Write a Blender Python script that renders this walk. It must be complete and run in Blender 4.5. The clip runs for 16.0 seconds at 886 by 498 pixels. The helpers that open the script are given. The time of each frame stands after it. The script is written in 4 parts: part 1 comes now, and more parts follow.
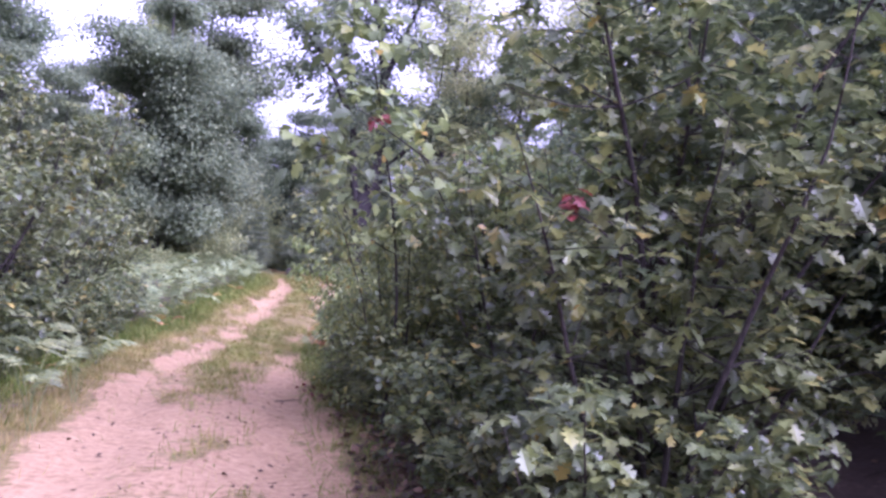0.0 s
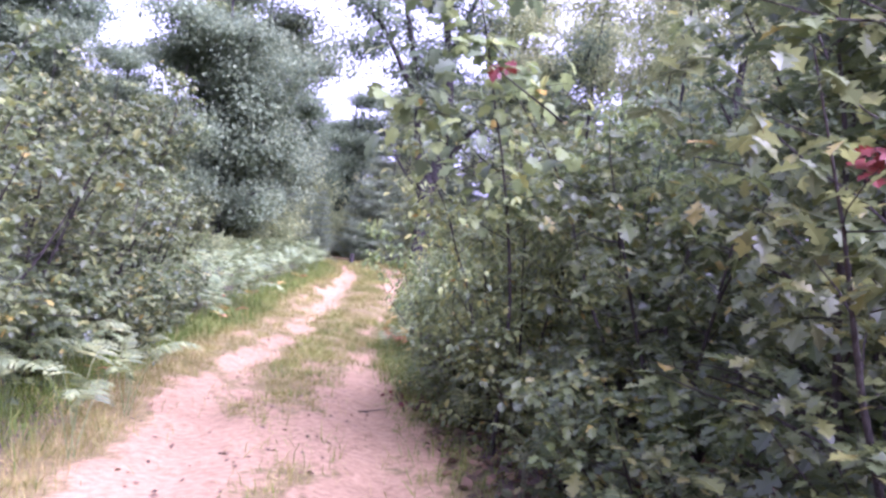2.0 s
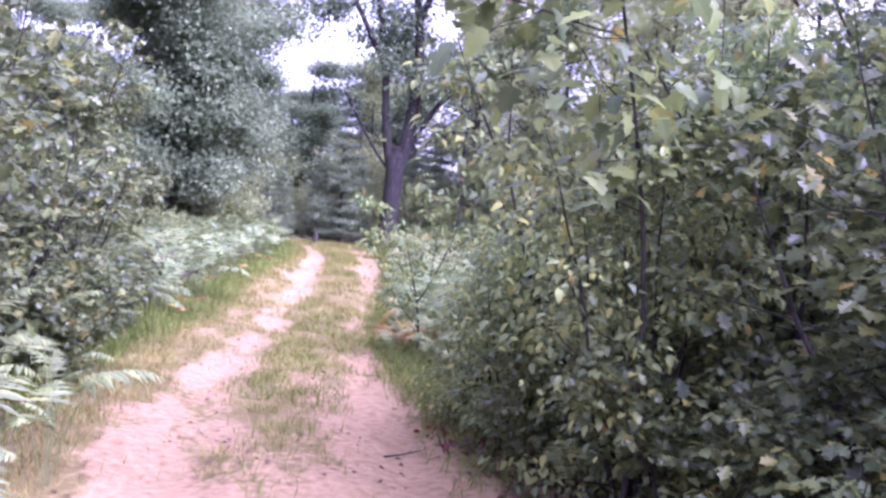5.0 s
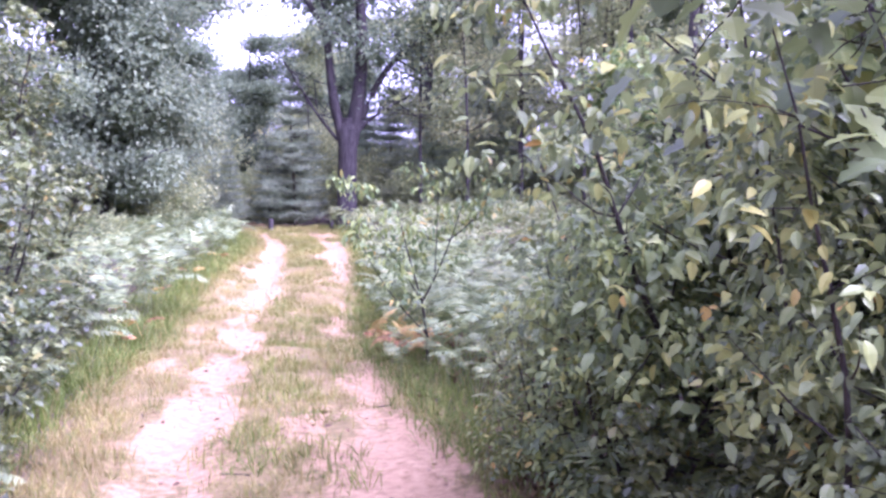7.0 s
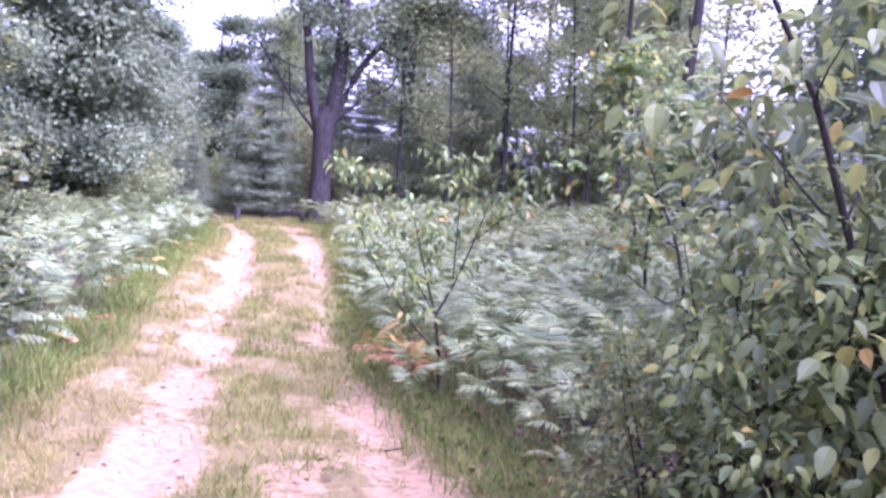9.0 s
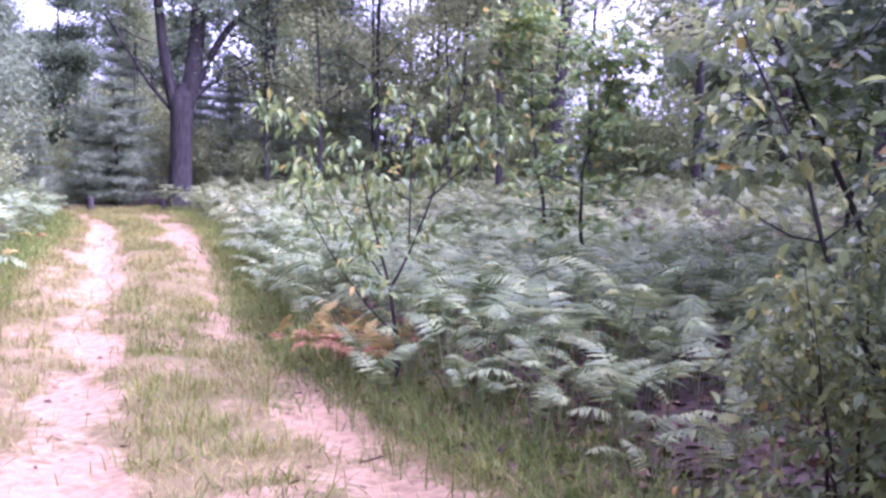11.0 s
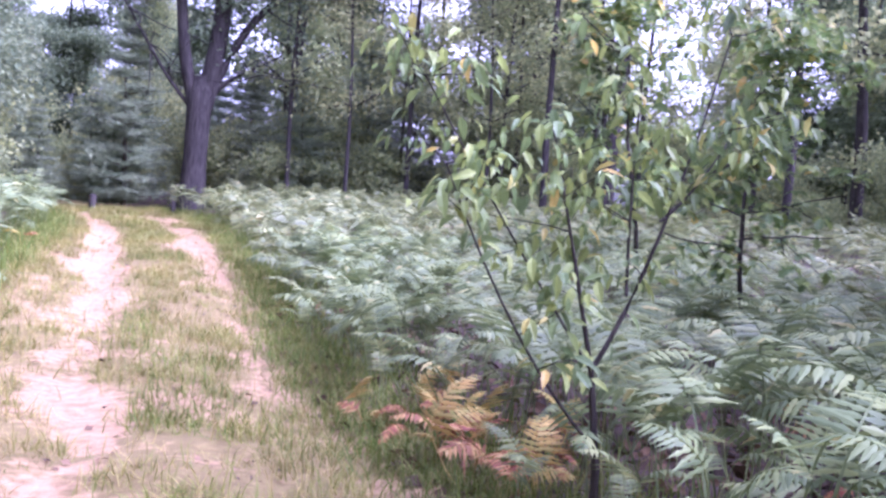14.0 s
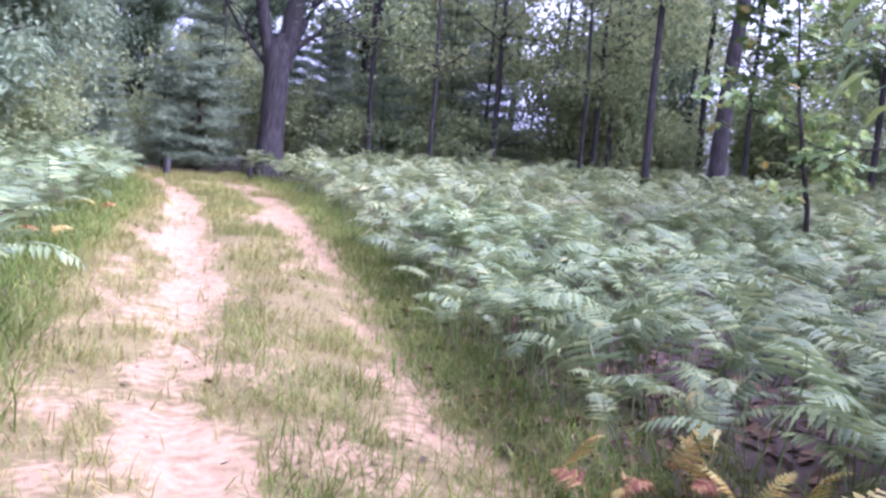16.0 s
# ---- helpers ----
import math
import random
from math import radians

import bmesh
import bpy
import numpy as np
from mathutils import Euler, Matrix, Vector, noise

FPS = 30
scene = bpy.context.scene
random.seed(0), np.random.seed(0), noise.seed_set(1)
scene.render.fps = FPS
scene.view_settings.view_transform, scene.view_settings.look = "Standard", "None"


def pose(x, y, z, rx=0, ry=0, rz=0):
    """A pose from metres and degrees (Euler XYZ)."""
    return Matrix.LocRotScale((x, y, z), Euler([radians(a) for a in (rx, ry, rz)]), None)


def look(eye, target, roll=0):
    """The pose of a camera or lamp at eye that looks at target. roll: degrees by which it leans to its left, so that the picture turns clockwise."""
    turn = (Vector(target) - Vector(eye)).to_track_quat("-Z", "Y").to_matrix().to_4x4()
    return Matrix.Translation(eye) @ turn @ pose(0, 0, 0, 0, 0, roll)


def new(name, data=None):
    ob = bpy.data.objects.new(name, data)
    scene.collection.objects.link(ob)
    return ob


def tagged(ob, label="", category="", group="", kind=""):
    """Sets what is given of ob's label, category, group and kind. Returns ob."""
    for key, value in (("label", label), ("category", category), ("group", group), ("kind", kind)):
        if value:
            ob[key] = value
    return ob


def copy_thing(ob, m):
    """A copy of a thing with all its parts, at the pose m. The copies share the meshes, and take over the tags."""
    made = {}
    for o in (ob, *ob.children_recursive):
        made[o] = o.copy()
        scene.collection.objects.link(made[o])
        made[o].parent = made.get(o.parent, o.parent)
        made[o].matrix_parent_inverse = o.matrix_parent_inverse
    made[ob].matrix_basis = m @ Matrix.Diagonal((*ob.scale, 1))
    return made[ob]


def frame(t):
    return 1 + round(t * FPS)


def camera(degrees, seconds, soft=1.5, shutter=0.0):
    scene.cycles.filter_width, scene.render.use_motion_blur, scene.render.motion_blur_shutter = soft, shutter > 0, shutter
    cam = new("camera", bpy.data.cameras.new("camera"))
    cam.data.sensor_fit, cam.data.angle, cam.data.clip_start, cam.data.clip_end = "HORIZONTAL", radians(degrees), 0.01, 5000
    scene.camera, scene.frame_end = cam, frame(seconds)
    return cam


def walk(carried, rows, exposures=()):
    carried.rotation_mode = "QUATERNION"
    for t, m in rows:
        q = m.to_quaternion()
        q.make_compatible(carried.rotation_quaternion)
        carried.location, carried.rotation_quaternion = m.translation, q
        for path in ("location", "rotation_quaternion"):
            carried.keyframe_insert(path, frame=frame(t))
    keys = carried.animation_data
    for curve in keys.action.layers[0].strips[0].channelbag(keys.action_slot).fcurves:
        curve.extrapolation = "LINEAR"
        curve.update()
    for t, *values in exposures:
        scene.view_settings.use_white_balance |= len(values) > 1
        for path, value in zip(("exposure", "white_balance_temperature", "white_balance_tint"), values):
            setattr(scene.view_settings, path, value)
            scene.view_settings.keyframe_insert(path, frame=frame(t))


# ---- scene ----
cam = camera(51.5, 16.0, soft=2.7)
PATH = [
    (0, (0.505, 1.612, 1.781), (0.925, 3.567, 1.793), 5.8),
    (0.5, (0.474, 2.016, 1.743), (0.793, 3.99, 1.724), 5.6),
    (1, (0.468, 2.384, 1.742), (0.771, 4.36, 1.672), 6.8),
    (1.5, (0.374, 2.851, 1.756), (0.72, 4.821, 1.778), 7.2),
    (2, (0.314, 3.226, 1.729), (0.62, 5.202, 1.698), 5.7),
    (2.5, (0.273, 3.643, 1.705), (0.41, 5.636, 1.615), 0.9),
    (3, (0.223, 4.113, 1.692), (0.492, 6.095, 1.678), 4.4),
    (3.5, (0.22, 4.515, 1.655), (0.442, 6.502, 1.692), 4.8),
    (4, (0.209, 4.907, 1.637), (0.366, 6.9, 1.618), 5.9),
    (4.5, (0.067, 5.407, 1.613), (0.429, 7.374, 1.567), 5.4),
    (4.7, (0.024, 5.58, 1.606), (0.425, 7.538, 1.548), 6.0),
    (6.8, (-0.099, 7.88, 1.717), (0.459, 9.797, 1.607), -0.7),
    (7, (-0.089, 8.024, 1.699), (0.43, 9.951, 1.562), -0.3),
    (7.5, (-0.128, 8.501, 1.675), (0.497, 10.399, 1.579), 3.3),
    (8, (-0.097, 8.855, 1.643), (0.534, 10.75, 1.534), 1.6),
    (8.5, (-0.136, 9.269, 1.59), (0.402, 11.188, 1.432), 0.5),
    (9, (-0.13, 9.723, 1.589), (0.471, 11.626, 1.457), 2.9),
    (9.2, (-0.183, 9.856, 1.588), (0.471, 11.74, 1.433), 2.8),
    (11.3, (-0.35, 11.419, 1.276), (0.552, 13.198, 1.118), 0.9),
    (11.5, (-0.355, 11.608, 1.27), (0.537, 13.389, 1.096), 2.3),
    (12, (-0.379, 11.999, 1.285), (0.6, 13.739, 1.176), 6.4),
    (12.5, (-0.276, 12.413, 1.269), (0.682, 14.166, 1.164), 3.2),
    (13, (-0.206, 12.79, 1.23), (0.668, 14.583, 1.088), 4.0),
    (13.5, (-0.19, 13.315, 1.242), (0.745, 15.073, 1.059), 7.4),
    (14, (-0.073, 13.797, 1.2), (0.819, 15.584, 1.088), 4.1),
    (14.5, (-0.041, 14.285, 1.183), (0.814, 16.092, 1.122), 2.1),
    (15, (-0.113, 14.773, 1.193), (0.818, 16.54, 1.073), 6.4),
    (15.5, (-0.089, 15.239, 1.185), (0.686, 17.076, 1.032), 4.7),
    (16, (-0.11, 15.665, 1.189), (0.67, 17.496, 0.994), 4.7),
]
EXPOSURE = [(0.0, 1.68, 5010, 66), (0.5, 1.74, 5010, 64), (1.0, 2.08, 5030, 60), (2.0, 2.18, 5000, 62), (2.5, 1.98, 4980, 66), (3.0, 1.94, 4980, 66), (3.5, 2.1, 4980, 67), (4.0, 2.04, 4970, 68), (4.5, 2.12, 4960, 68), (7.0, 2.46, 4920, 70), (9.0, 2.42, 4920, 71), (11.5, 2.22, 4900, 70), (12.0, 2.27, 4900, 69), (13.0, 2.24, 4880, 69), (14.0, 2.2, 4860, 62), (14.5, 2.04, 4850, 66), (15.0, 2.12, 4840, 58), (16.0, 2.12, 4820, 51)]
walk(cam, [(t, look(eye, target, roll)) for t, eye, target, roll in PATH], EXPOSURE)

# ---- light ----
world = bpy.data.worlds.new("sky_world")
scene.world = world
world.use_nodes = True
wn, wl = world.node_tree.nodes, world.node_tree.links
sky = wn.new("ShaderNodeTexSky")
sky.sky_type = 'NISHITA'
sky.sun_disc = False
SUN_EL, SUN_AZ = 52.0, 128.0
sky.sun_elevation, sky.sun_rotation = radians(SUN_EL), radians(SUN_AZ)
sky.dust_density, sky.air_density = 4.0, 1.0
pale = wn.new("ShaderNodeHueSaturation")
pale.inputs["Saturation"].default_value = 0.12
wl.new(sky.outputs[0], pale.inputs["Color"])
wl.new(pale.outputs[0], wn["Background"].inputs[0])
wn["Background"].inputs[1].default_value = 0.15
sun_data = bpy.data.lights.new("sun", 'SUN')
sun_data.energy, sun_data.angle, sun_data.color = 2.5, radians(60), (1.0, 0.96, 0.9)
sun = new("sun", sun_data)
az, el = radians(SUN_AZ), radians(SUN_EL)
sun.matrix_world = look((0, 0, 30), Vector((0, 0, 30)) - Vector((math.sin(az) * math.cos(el), math.cos(az) * math.cos(el), math.sin(el))))

# ---- materials ----
rng = np.random.default_rng(7)


def material(name, rough=0.6, spec=0.5):
    m = bpy.data.materials.new(name)
    m.use_nodes = True
    n, l = m.node_tree.nodes, m.node_tree.links
    b = n["Principled BSDF"]
    b.inputs["Roughness"].default_value = rough
    b.inputs["Specular IOR Level"].default_value = spec
    return m, n, l, b


def ramp(n, stops):
    r = n.new("ShaderNodeValToRGB")
    e = r.color_ramp.elements
    while len(e) < len(stops):
        e.new(0.5)
    for k, (p, c) in zip(e, stops):
        k.position, k.color = p, (*c, 1)
    return r


def leaf_material(name, stops, rough=0.42, translucent=0.3, spec=0.5):
    """Leaf colour varies leaf by leaf and over patches of a crown; some light comes through the blade."""
    m, n, l, b = material(name, rough, spec)
    geo, obj = n.new("ShaderNodeNewGeometry"), n.new("ShaderNodeObjectInfo")
    r = ramp(n, stops)
    l.new(geo.outputs["Random Per Island"], r.inputs[0])
    tc = n.new("ShaderNodeNewGeometry")
    nz = n.new("ShaderNodeTexNoise")
    nz.inputs["Scale"].default_value, nz.inputs["Detail"].default_value = 0.9, 3
    l.new(tc.outputs["Position"], nz.inputs["Vector"])
    hs = n.new("ShaderNodeHueSaturation")
    val = n.new("ShaderNodeMapRange")
    val.inputs["From Min"].default_value, val.inputs["From Max"].default_value = 0.3, 0.7
    val.inputs["To Min"].default_value, val.inputs["To Max"].default_value = 0.72, 1.3
    l.new(nz.outputs[0], val.inputs["Value"])
    l.new(val.outputs[0], hs.inputs["Value"])
    hue = n.new("ShaderNodeMapRange")
    hue.inputs["To Min"].default_value, hue.inputs["To Max"].default_value = 0.485, 0.51
    l.new(obj.outputs["Random"], hue.inputs["Value"])
    l.new(hue.outputs[0], hs.inputs["Hue"])
    l.new(r.outputs[0], hs.inputs["Color"])
    l.new(hs.outputs[0], b.inputs["Base Color"])
    t = n.new("ShaderNodeBsdfTranslucent")
    l.new(hs.outputs[0], t.inputs["Color"])
    mx = n.new("ShaderNodeMixShader")
    mx.inputs[0].default_value = translucent
    l.new(b.outputs[0], mx.inputs[1])
    l.new(t.outputs[0], mx.inputs[2])
    l.new(mx.outputs[0], n["Material Output"].inputs["Surface"])
    return m


def bark_material(name, dark, light, scale=9.0):
    m, n, l, b = material(name, 0.9, 0.2)
    tc, mp = n.new("ShaderNodeTexCoord"), n.new("ShaderNodeMapping")
    mp.inputs["Scale"].default_value = (scale, scale, scale * 0.16)
    l.new(tc.outputs["Object"], mp.inputs["Vector"])
    nz = n.new("ShaderNodeTexNoise")
    nz.inputs["Scale"].default_value, nz.inputs["Detail"].default_value = 2.2, 6
    l.new(mp.outputs[0], nz.inputs["Vector"])
    r = ramp(n, [(0.3, dark), (0.52, tuple((a + c) / 2 for a, c in zip(dark, light))), (0.72, light)])
    l.new(nz.outputs[0], r.inputs[0])
    l.new(r.outputs[0], b.inputs["Base Color"])
    bp = n.new("ShaderNodeBump")
    bp.inputs["Strength"].default_value, bp.inputs["Distance"].default_value = 0.8, 0.03
    l.new(nz.outputs[0], bp.inputs["Height"])
    l.new(bp.outputs[0], b.inputs["Normal"])
    return m


OAK = leaf_material("oak_leaf", [(0.0, (0.07, 0.095, 0.04)), (0.5, (0.115, 0.148, 0.053)), (0.86, (0.165, 0.2, 0.06)), (0.985, (0.24, 0.25, 0.07)), (1.0, (0.36, 0.28, 0.06))], 0.38, 0.45, 0.5)
CHERRY = leaf_material("cherry_leaf", [(0.0, (0.11, 0.15, 0.07)), (0.5, (0.19, 0.25, 0.085)), (0.9, (0.27, 0.33, 0.1)), (0.99, (0.36, 0.38, 0.1)), (1.0, (0.5, 0.34, 0.08))], 0.42, 0.45, 0.35)
SAPLING = leaf_material("pale_sapling_leaf", [(0.0, (0.11, 0.165, 0.06)), (0.5, (0.17, 0.235, 0.07)), (0.93, (0.27, 0.325, 0.08)), (1.0, (0.46, 0.34, 0.08))], 0.42, 0.45, 0.35)
# Far leaves are paler than real foliage: distance haze put into the colour.
FAR = leaf_material("hazed_woodland_leaf", [(0.0, (0.22, 0.265, 0.13)), (0.6, (0.34, 0.38, 0.175)), (1.0, (0.45, 0.47, 0.19))], 0.75, 0.6, 0.12)
# Darker than FAR to paint crowns against the light, still lifted for haze.
CANOPY = leaf_material("backlit_canopy_leaf", [(0.0, (0.14, 0.185, 0.105)), (0.6, (0.19, 0.24, 0.13)), (1.0, (0.25, 0.3, 0.155))], 0.8, 0.5, 0.1)
# Needles lightened the same way, for haze at the trail's far end.
PINE = leaf_material("hazed_pine_needle", [(0.0, (0.2, 0.25, 0.16)), (0.6, (0.28, 0.34, 0.205)), (1.0, (0.37, 0.42, 0.25))], 0.8, 0.55, 0.15)
FERN = leaf_material("bracken_frond", [(0.0, (0.13, 0.172, 0.072)), (0.6, (0.205, 0.255, 0.1)), (0.97, (0.29, 0.33, 0.12)), (1.0, (0.36, 0.32, 0.12))], 0.5, 0.4, 0.4)
FERN_DEAD = leaf_material("withered_frond", [(0.0, (0.17, 0.06, 0.03)), (0.45, (0.3, 0.12, 0.045)), (0.8, (0.42, 0.23, 0.07)), (1.0, (0.5, 0.34, 0.12))], 0.7, 0.3)
FERN_YELLOW = leaf_material("yellowed_frond", [(0.0, (0.46, 0.3, 0.06)), (0.6, (0.5, 0.38, 0.1)), (1.0, (0.34, 0.34, 0.08))], 0.6, 0.35)
RED = leaf_material("reddened_leaf", [(0.0, (0.09, 0.012, 0.01)), (1.0, (0.17, 0.03, 0.02))], 0.5, 0.3)
STRAW = leaf_material("dry_grass", [(0.0, (0.12, 0.15, 0.025)), (0.4, (0.2, 0.195, 0.04)), (0.7, (0.29, 0.235, 0.07)), (1.0, (0.38, 0.29, 0.12))], 0.6, 0.3, 0.3)
GRASS = leaf_material("green_grass", [(0.0, (0.085, 0.13, 0.02)), (0.6, (0.15, 0.195, 0.03)), (0.9, (0.23, 0.24, 0.055)), (1.0, (0.33, 0.27, 0.11))], 0.55, 0.4, 0.2)
LITTER = leaf_material("leaf_litter", [(0.0, (0.055, 0.036, 0.022)), (0.5, (0.11, 0.07, 0.038)), (1.0, (0.22, 0.14, 0.075))], 0.8, 0.1, 0.3)
BARK = bark_material("grey_brown_bark", (0.026, 0.023, 0.022), (0.078, 0.068, 0.062))
TWIG = bark_material("dark_twig_bark", (0.022, 0.019, 0.015), (0.06, 0.05, 0.04), 30.0)
PINEBARK = bark_material("pine_bark", (0.038, 0.031, 0.026), (0.11, 0.085, 0.066))


def ground_material():
    m, n, l, b = material("sandy_forest_soil", 0.92, 0.25)
    geo, at = n.new("ShaderNodeNewGeometry"), n.new("ShaderNodeAttribute")
    at.attribute_name = "sand"
    big, fine, grit = n.new("ShaderNodeTexNoise"), n.new("ShaderNodeTexNoise"), n.new("ShaderNodeTexNoise")
    for t, sc, de in ((big, 2.3, 5), (fine, 16.0, 6), (grit, 140.0, 3)):
        t.inputs["Scale"].default_value, t.inputs["Detail"].default_value = sc, de
        l.new(geo.outputs["Position"], t.inputs["Vector"])
    sand = ramp(n, [(0.34, (0.17, 0.108, 0.052)), (0.46, (0.25, 0.163, 0.08)), (0.64, (0.325, 0.226, 0.118))])
    soil = ramp(n, [(0.3, (0.045, 0.03, 0.025)), (0.55, (0.085, 0.06, 0.045)), (0.8, (0.17, 0.12, 0.085))])
    mixn = n.new("ShaderNodeMath")
    mixn.operation = 'MULTIPLY_ADD'
    l.new(grit.outputs[0], mixn.inputs[0])
    mixn.inputs[1].default_value = 0.35
    half = n.new("ShaderNodeMath")
    half.operation = 'MULTIPLY'
    half.inputs[1].default_value = 0.65
    l.new(fine.outputs[0], half.inputs[0])
    l.new(half.outputs[0], mixn.inputs[2])
    l.new(mixn.outputs[0], sand.inputs[0])
    l.new(mixn.outputs[0], soil.inputs[0])
    edge = n.new("ShaderNodeMath")
    edge.operation = 'MULTIPLY_ADD'
    l.new(fine.outputs[0], edge.inputs[0])
    edge.inputs[1].default_value = 0.9
    off = n.new("ShaderNodeMath")
    off.operation = 'SUBTRACT'
    l.new(at.outputs["Fac"], off.inputs[0])
    off.inputs[1].default_value = 0.45
    l.new(off.outputs[0], edge.inputs[2])
    sharp = n.new("ShaderNodeMapRange")
    sharp.inputs["From Min"].default_value, sharp.inputs["From Max"].default_value = 0.3, 0.62
    l.new(edge.outputs[0], sharp.inputs["Value"])
    mx = n.new("ShaderNodeMix")
    mx.data_type = 'RGBA'
    l.new(sharp.outputs[0], mx.inputs[0])
    turf = ramp(n, [(0.3, (0.1, 0.078, 0.028)), (0.55, (0.17, 0.132, 0.048)), (0.8, (0.25, 0.19, 0.08))])
    l.new(mixn.outputs[0], turf.inputs[0])
    tr = n.new("ShaderNodeAttribute")
    tr.attribute_name = "trodden"
    under = n.new("ShaderNodeMix")
    under.data_type = 'RGBA'
    l.new(tr.outputs["Fac"], under.inputs[0])
    l.new(soil.outputs[0], under.inputs[6])
    l.new(turf.outputs[0], under.inputs[7])
    l.new(under.outputs[2], mx.inputs[6])
    l.new(sand.outputs[0], mx.inputs[7])
    l.new(mx.outputs[2], b.inputs["Base Color"])
    bp = n.new("ShaderNodeBump")
    bp.inputs["Strength"].default_value, bp.inputs["Distance"].default_value = 0.45, 0.03
    l.new(mixn.outputs[0], bp.inputs["Height"])
    l.new(bp.outputs[0], b.inputs["Normal"])
    return m


SOIL = ground_material()

# ---- the lie of the land ----
TRAIL_Y = (-30, 0, 8, 14, 17.5, 21, 25, 32, 37, 45)
TRAIL_X = (0.2, 0.25, 0.3, 0.45, 0.9, 1.3, 1.85, 2.65, 2.7, 1.2)
LEFT_X = (-1.6, -1.5, -1.4, -1.1, -0.85, -0.5, 0.0, 1.2, 1.2, -0.5)
RIGHT_X = (1.6, 1.6, 1.6, 1.75, 1.9, 2.3, 3.05, 4.2, 4.5, 3.0)


def trail(y):
    return np.interp(y, TRAIL_Y, TRAIL_X)


def lumps(x, y):
    return 0.02 * np.sin(1.7 * x + 0.6 * y) * np.sin(1.3 * y - 0.8 * x) + 0.012 * np.sin(5.1 * x + 2 * y) * np.sin(4.3 * y) + 0.006 * np.sin(13 * x + 3 * y) * np.sin(11 * y - 4 * x)


def height(x, y):
    """Ground height: almost level, a shallow dip, then a slow rise; two shallow wheel ruts."""
    x, y = np.asarray(x, float), np.asarray(y, float)
    z = np.interp(y, (0, 11, 13, 17, 19, 21.5, 23, 25, 32, 38), (0.06, 0.05, -0.02, -0.08, -0.18, -0.18, -0.12, -0.01, 0.15, 0.27))
    c = trail(y)
    for o in (-0.72, 0.72):
        z = z - 0.05 * np.exp(-((x - c - o) / 0.26) ** 2) * (np.abs(y - 10) < 40)
    side = np.maximum(np.interp(y, TRAIL_Y, LEFT_X) - x, x - np.interp(y, TRAIL_Y, RIGHT_X))
    z = z + 0.06 * np.clip(side, 0, 1.5) + 0.028 * np.clip(x - 5, 0, 16)
    return z + lumps(x, y) * np.clip(1.6 - 0.02 * np.abs(x), 0.2, 1.6)


def value_noise(x, y, s):
    """Smooth noise from 0 to 1 with features of about s metres."""
    return np.array([noise.noise((a / s, b / s, 3.7)) for a, b in zip(np.ravel(x), np.ravel(y))]).reshape(np.shape(x)) * 0.5 + 0.5


def sandiness(x, y):
    """1 on bare sand, 0 under grass and litter."""
    c = trail(y)
    wide = np.interp(y, (0, 10.5, 13.5, 18, 26, 30, 36), (0.62, 0.55, 0.36, 0.3, 0.34, 0.36, 0.2))
    full = np.interp(y, (0, 11, 14, 17, 19.2, 20.5, 26, 28, 35, 38), (1.3, 1.25, 0.85, 1.0, 1.0, 0.62, 0.72, 1.2, 1.1, 0.3))
    fullr = np.interp(y, (0, 11, 15, 18, 22, 25.5, 27, 35, 38), (1.15, 1.1, 1.0, 0.55, 0.5, 0.6, 1.25, 1.1, 0.3))
    left = full * np.exp(-(np.abs(x - c + 0.72) / wide) ** 4)
    right = fullr * np.exp(-(np.abs(x - c - 0.72) / (wide * 0.9)) ** 4)
    bare = np.interp(y, (0, 9, 11.5, 13.5), (0.95, 0.9, 0.72, 0.0)) * np.exp(-(np.abs(x - c) / 0.95) ** 6)
    return np.maximum(np.maximum(left, right), bare)


def bare_sand(x, y):
    """The ruts, broken up by noise into ragged patches."""
    inside = np.clip(1.2 - 2.2 * np.maximum(0, np.maximum(np.interp(y, TRAIL_Y, LEFT_X) + 0.35 - x, x - np.interp(y, TRAIL_Y, RIGHT_X) + 0.3)), 0, 1)
    s = 0.16 + 0.66 * np.clip(sandiness(x, y), 0, 1.25) + 1.5 * (value_noise(x, y * 0.5, 0.5) - 0.5) + 0.95 * (value_noise(x + 9, y * 0.8, 0.16) - 0.5)
    return np.clip(s * inside, 0, 1.2)


def graded(lo, hi, step, reach, grow=1.22):
    mid = list(np.arange(lo, hi + step / 2, step))
    s, a, b = step, [lo], [hi]
    while a[-1] > -reach or b[-1] < reach:
        s *= grow
        a.append(a[-1] - s)
        b.append(b[-1] + s)
    return np.array(a[:0:-1] + mid + b[1:])


# ---- mesh helpers ----
def mesh_of(name, V, F, mat, smooth=False):
    V, F = np.asarray(V, np.float32), np.asarray(F, np.int32)
    me = bpy.data.meshes.new(name)
    me.vertices.add(len(V))
    me.vertices.foreach_set("co", V.ravel())
    k = F.shape[1]
    me.loops.add(F.size)
    me.loops.foreach_set("vertex_index", F.ravel())
    me.polygons.add(len(F))
    me.polygons.foreach_set("loop_start", np.arange(0, F.size, k, dtype=np.int32))
    me.polygons.foreach_set("use_smooth", np.full(len(F), smooth))
    me.update(calc_edges=True)
    me.validate()
    me.materials.append(mat)
    return me


def joined(pieces):
    V, F, n = [], [], 0
    for v, f in pieces:
        V.append(v)
        F.append(np.asarray(f) + n)
        n += len(v)
    return np.concatenate(V), np.concatenate(F)


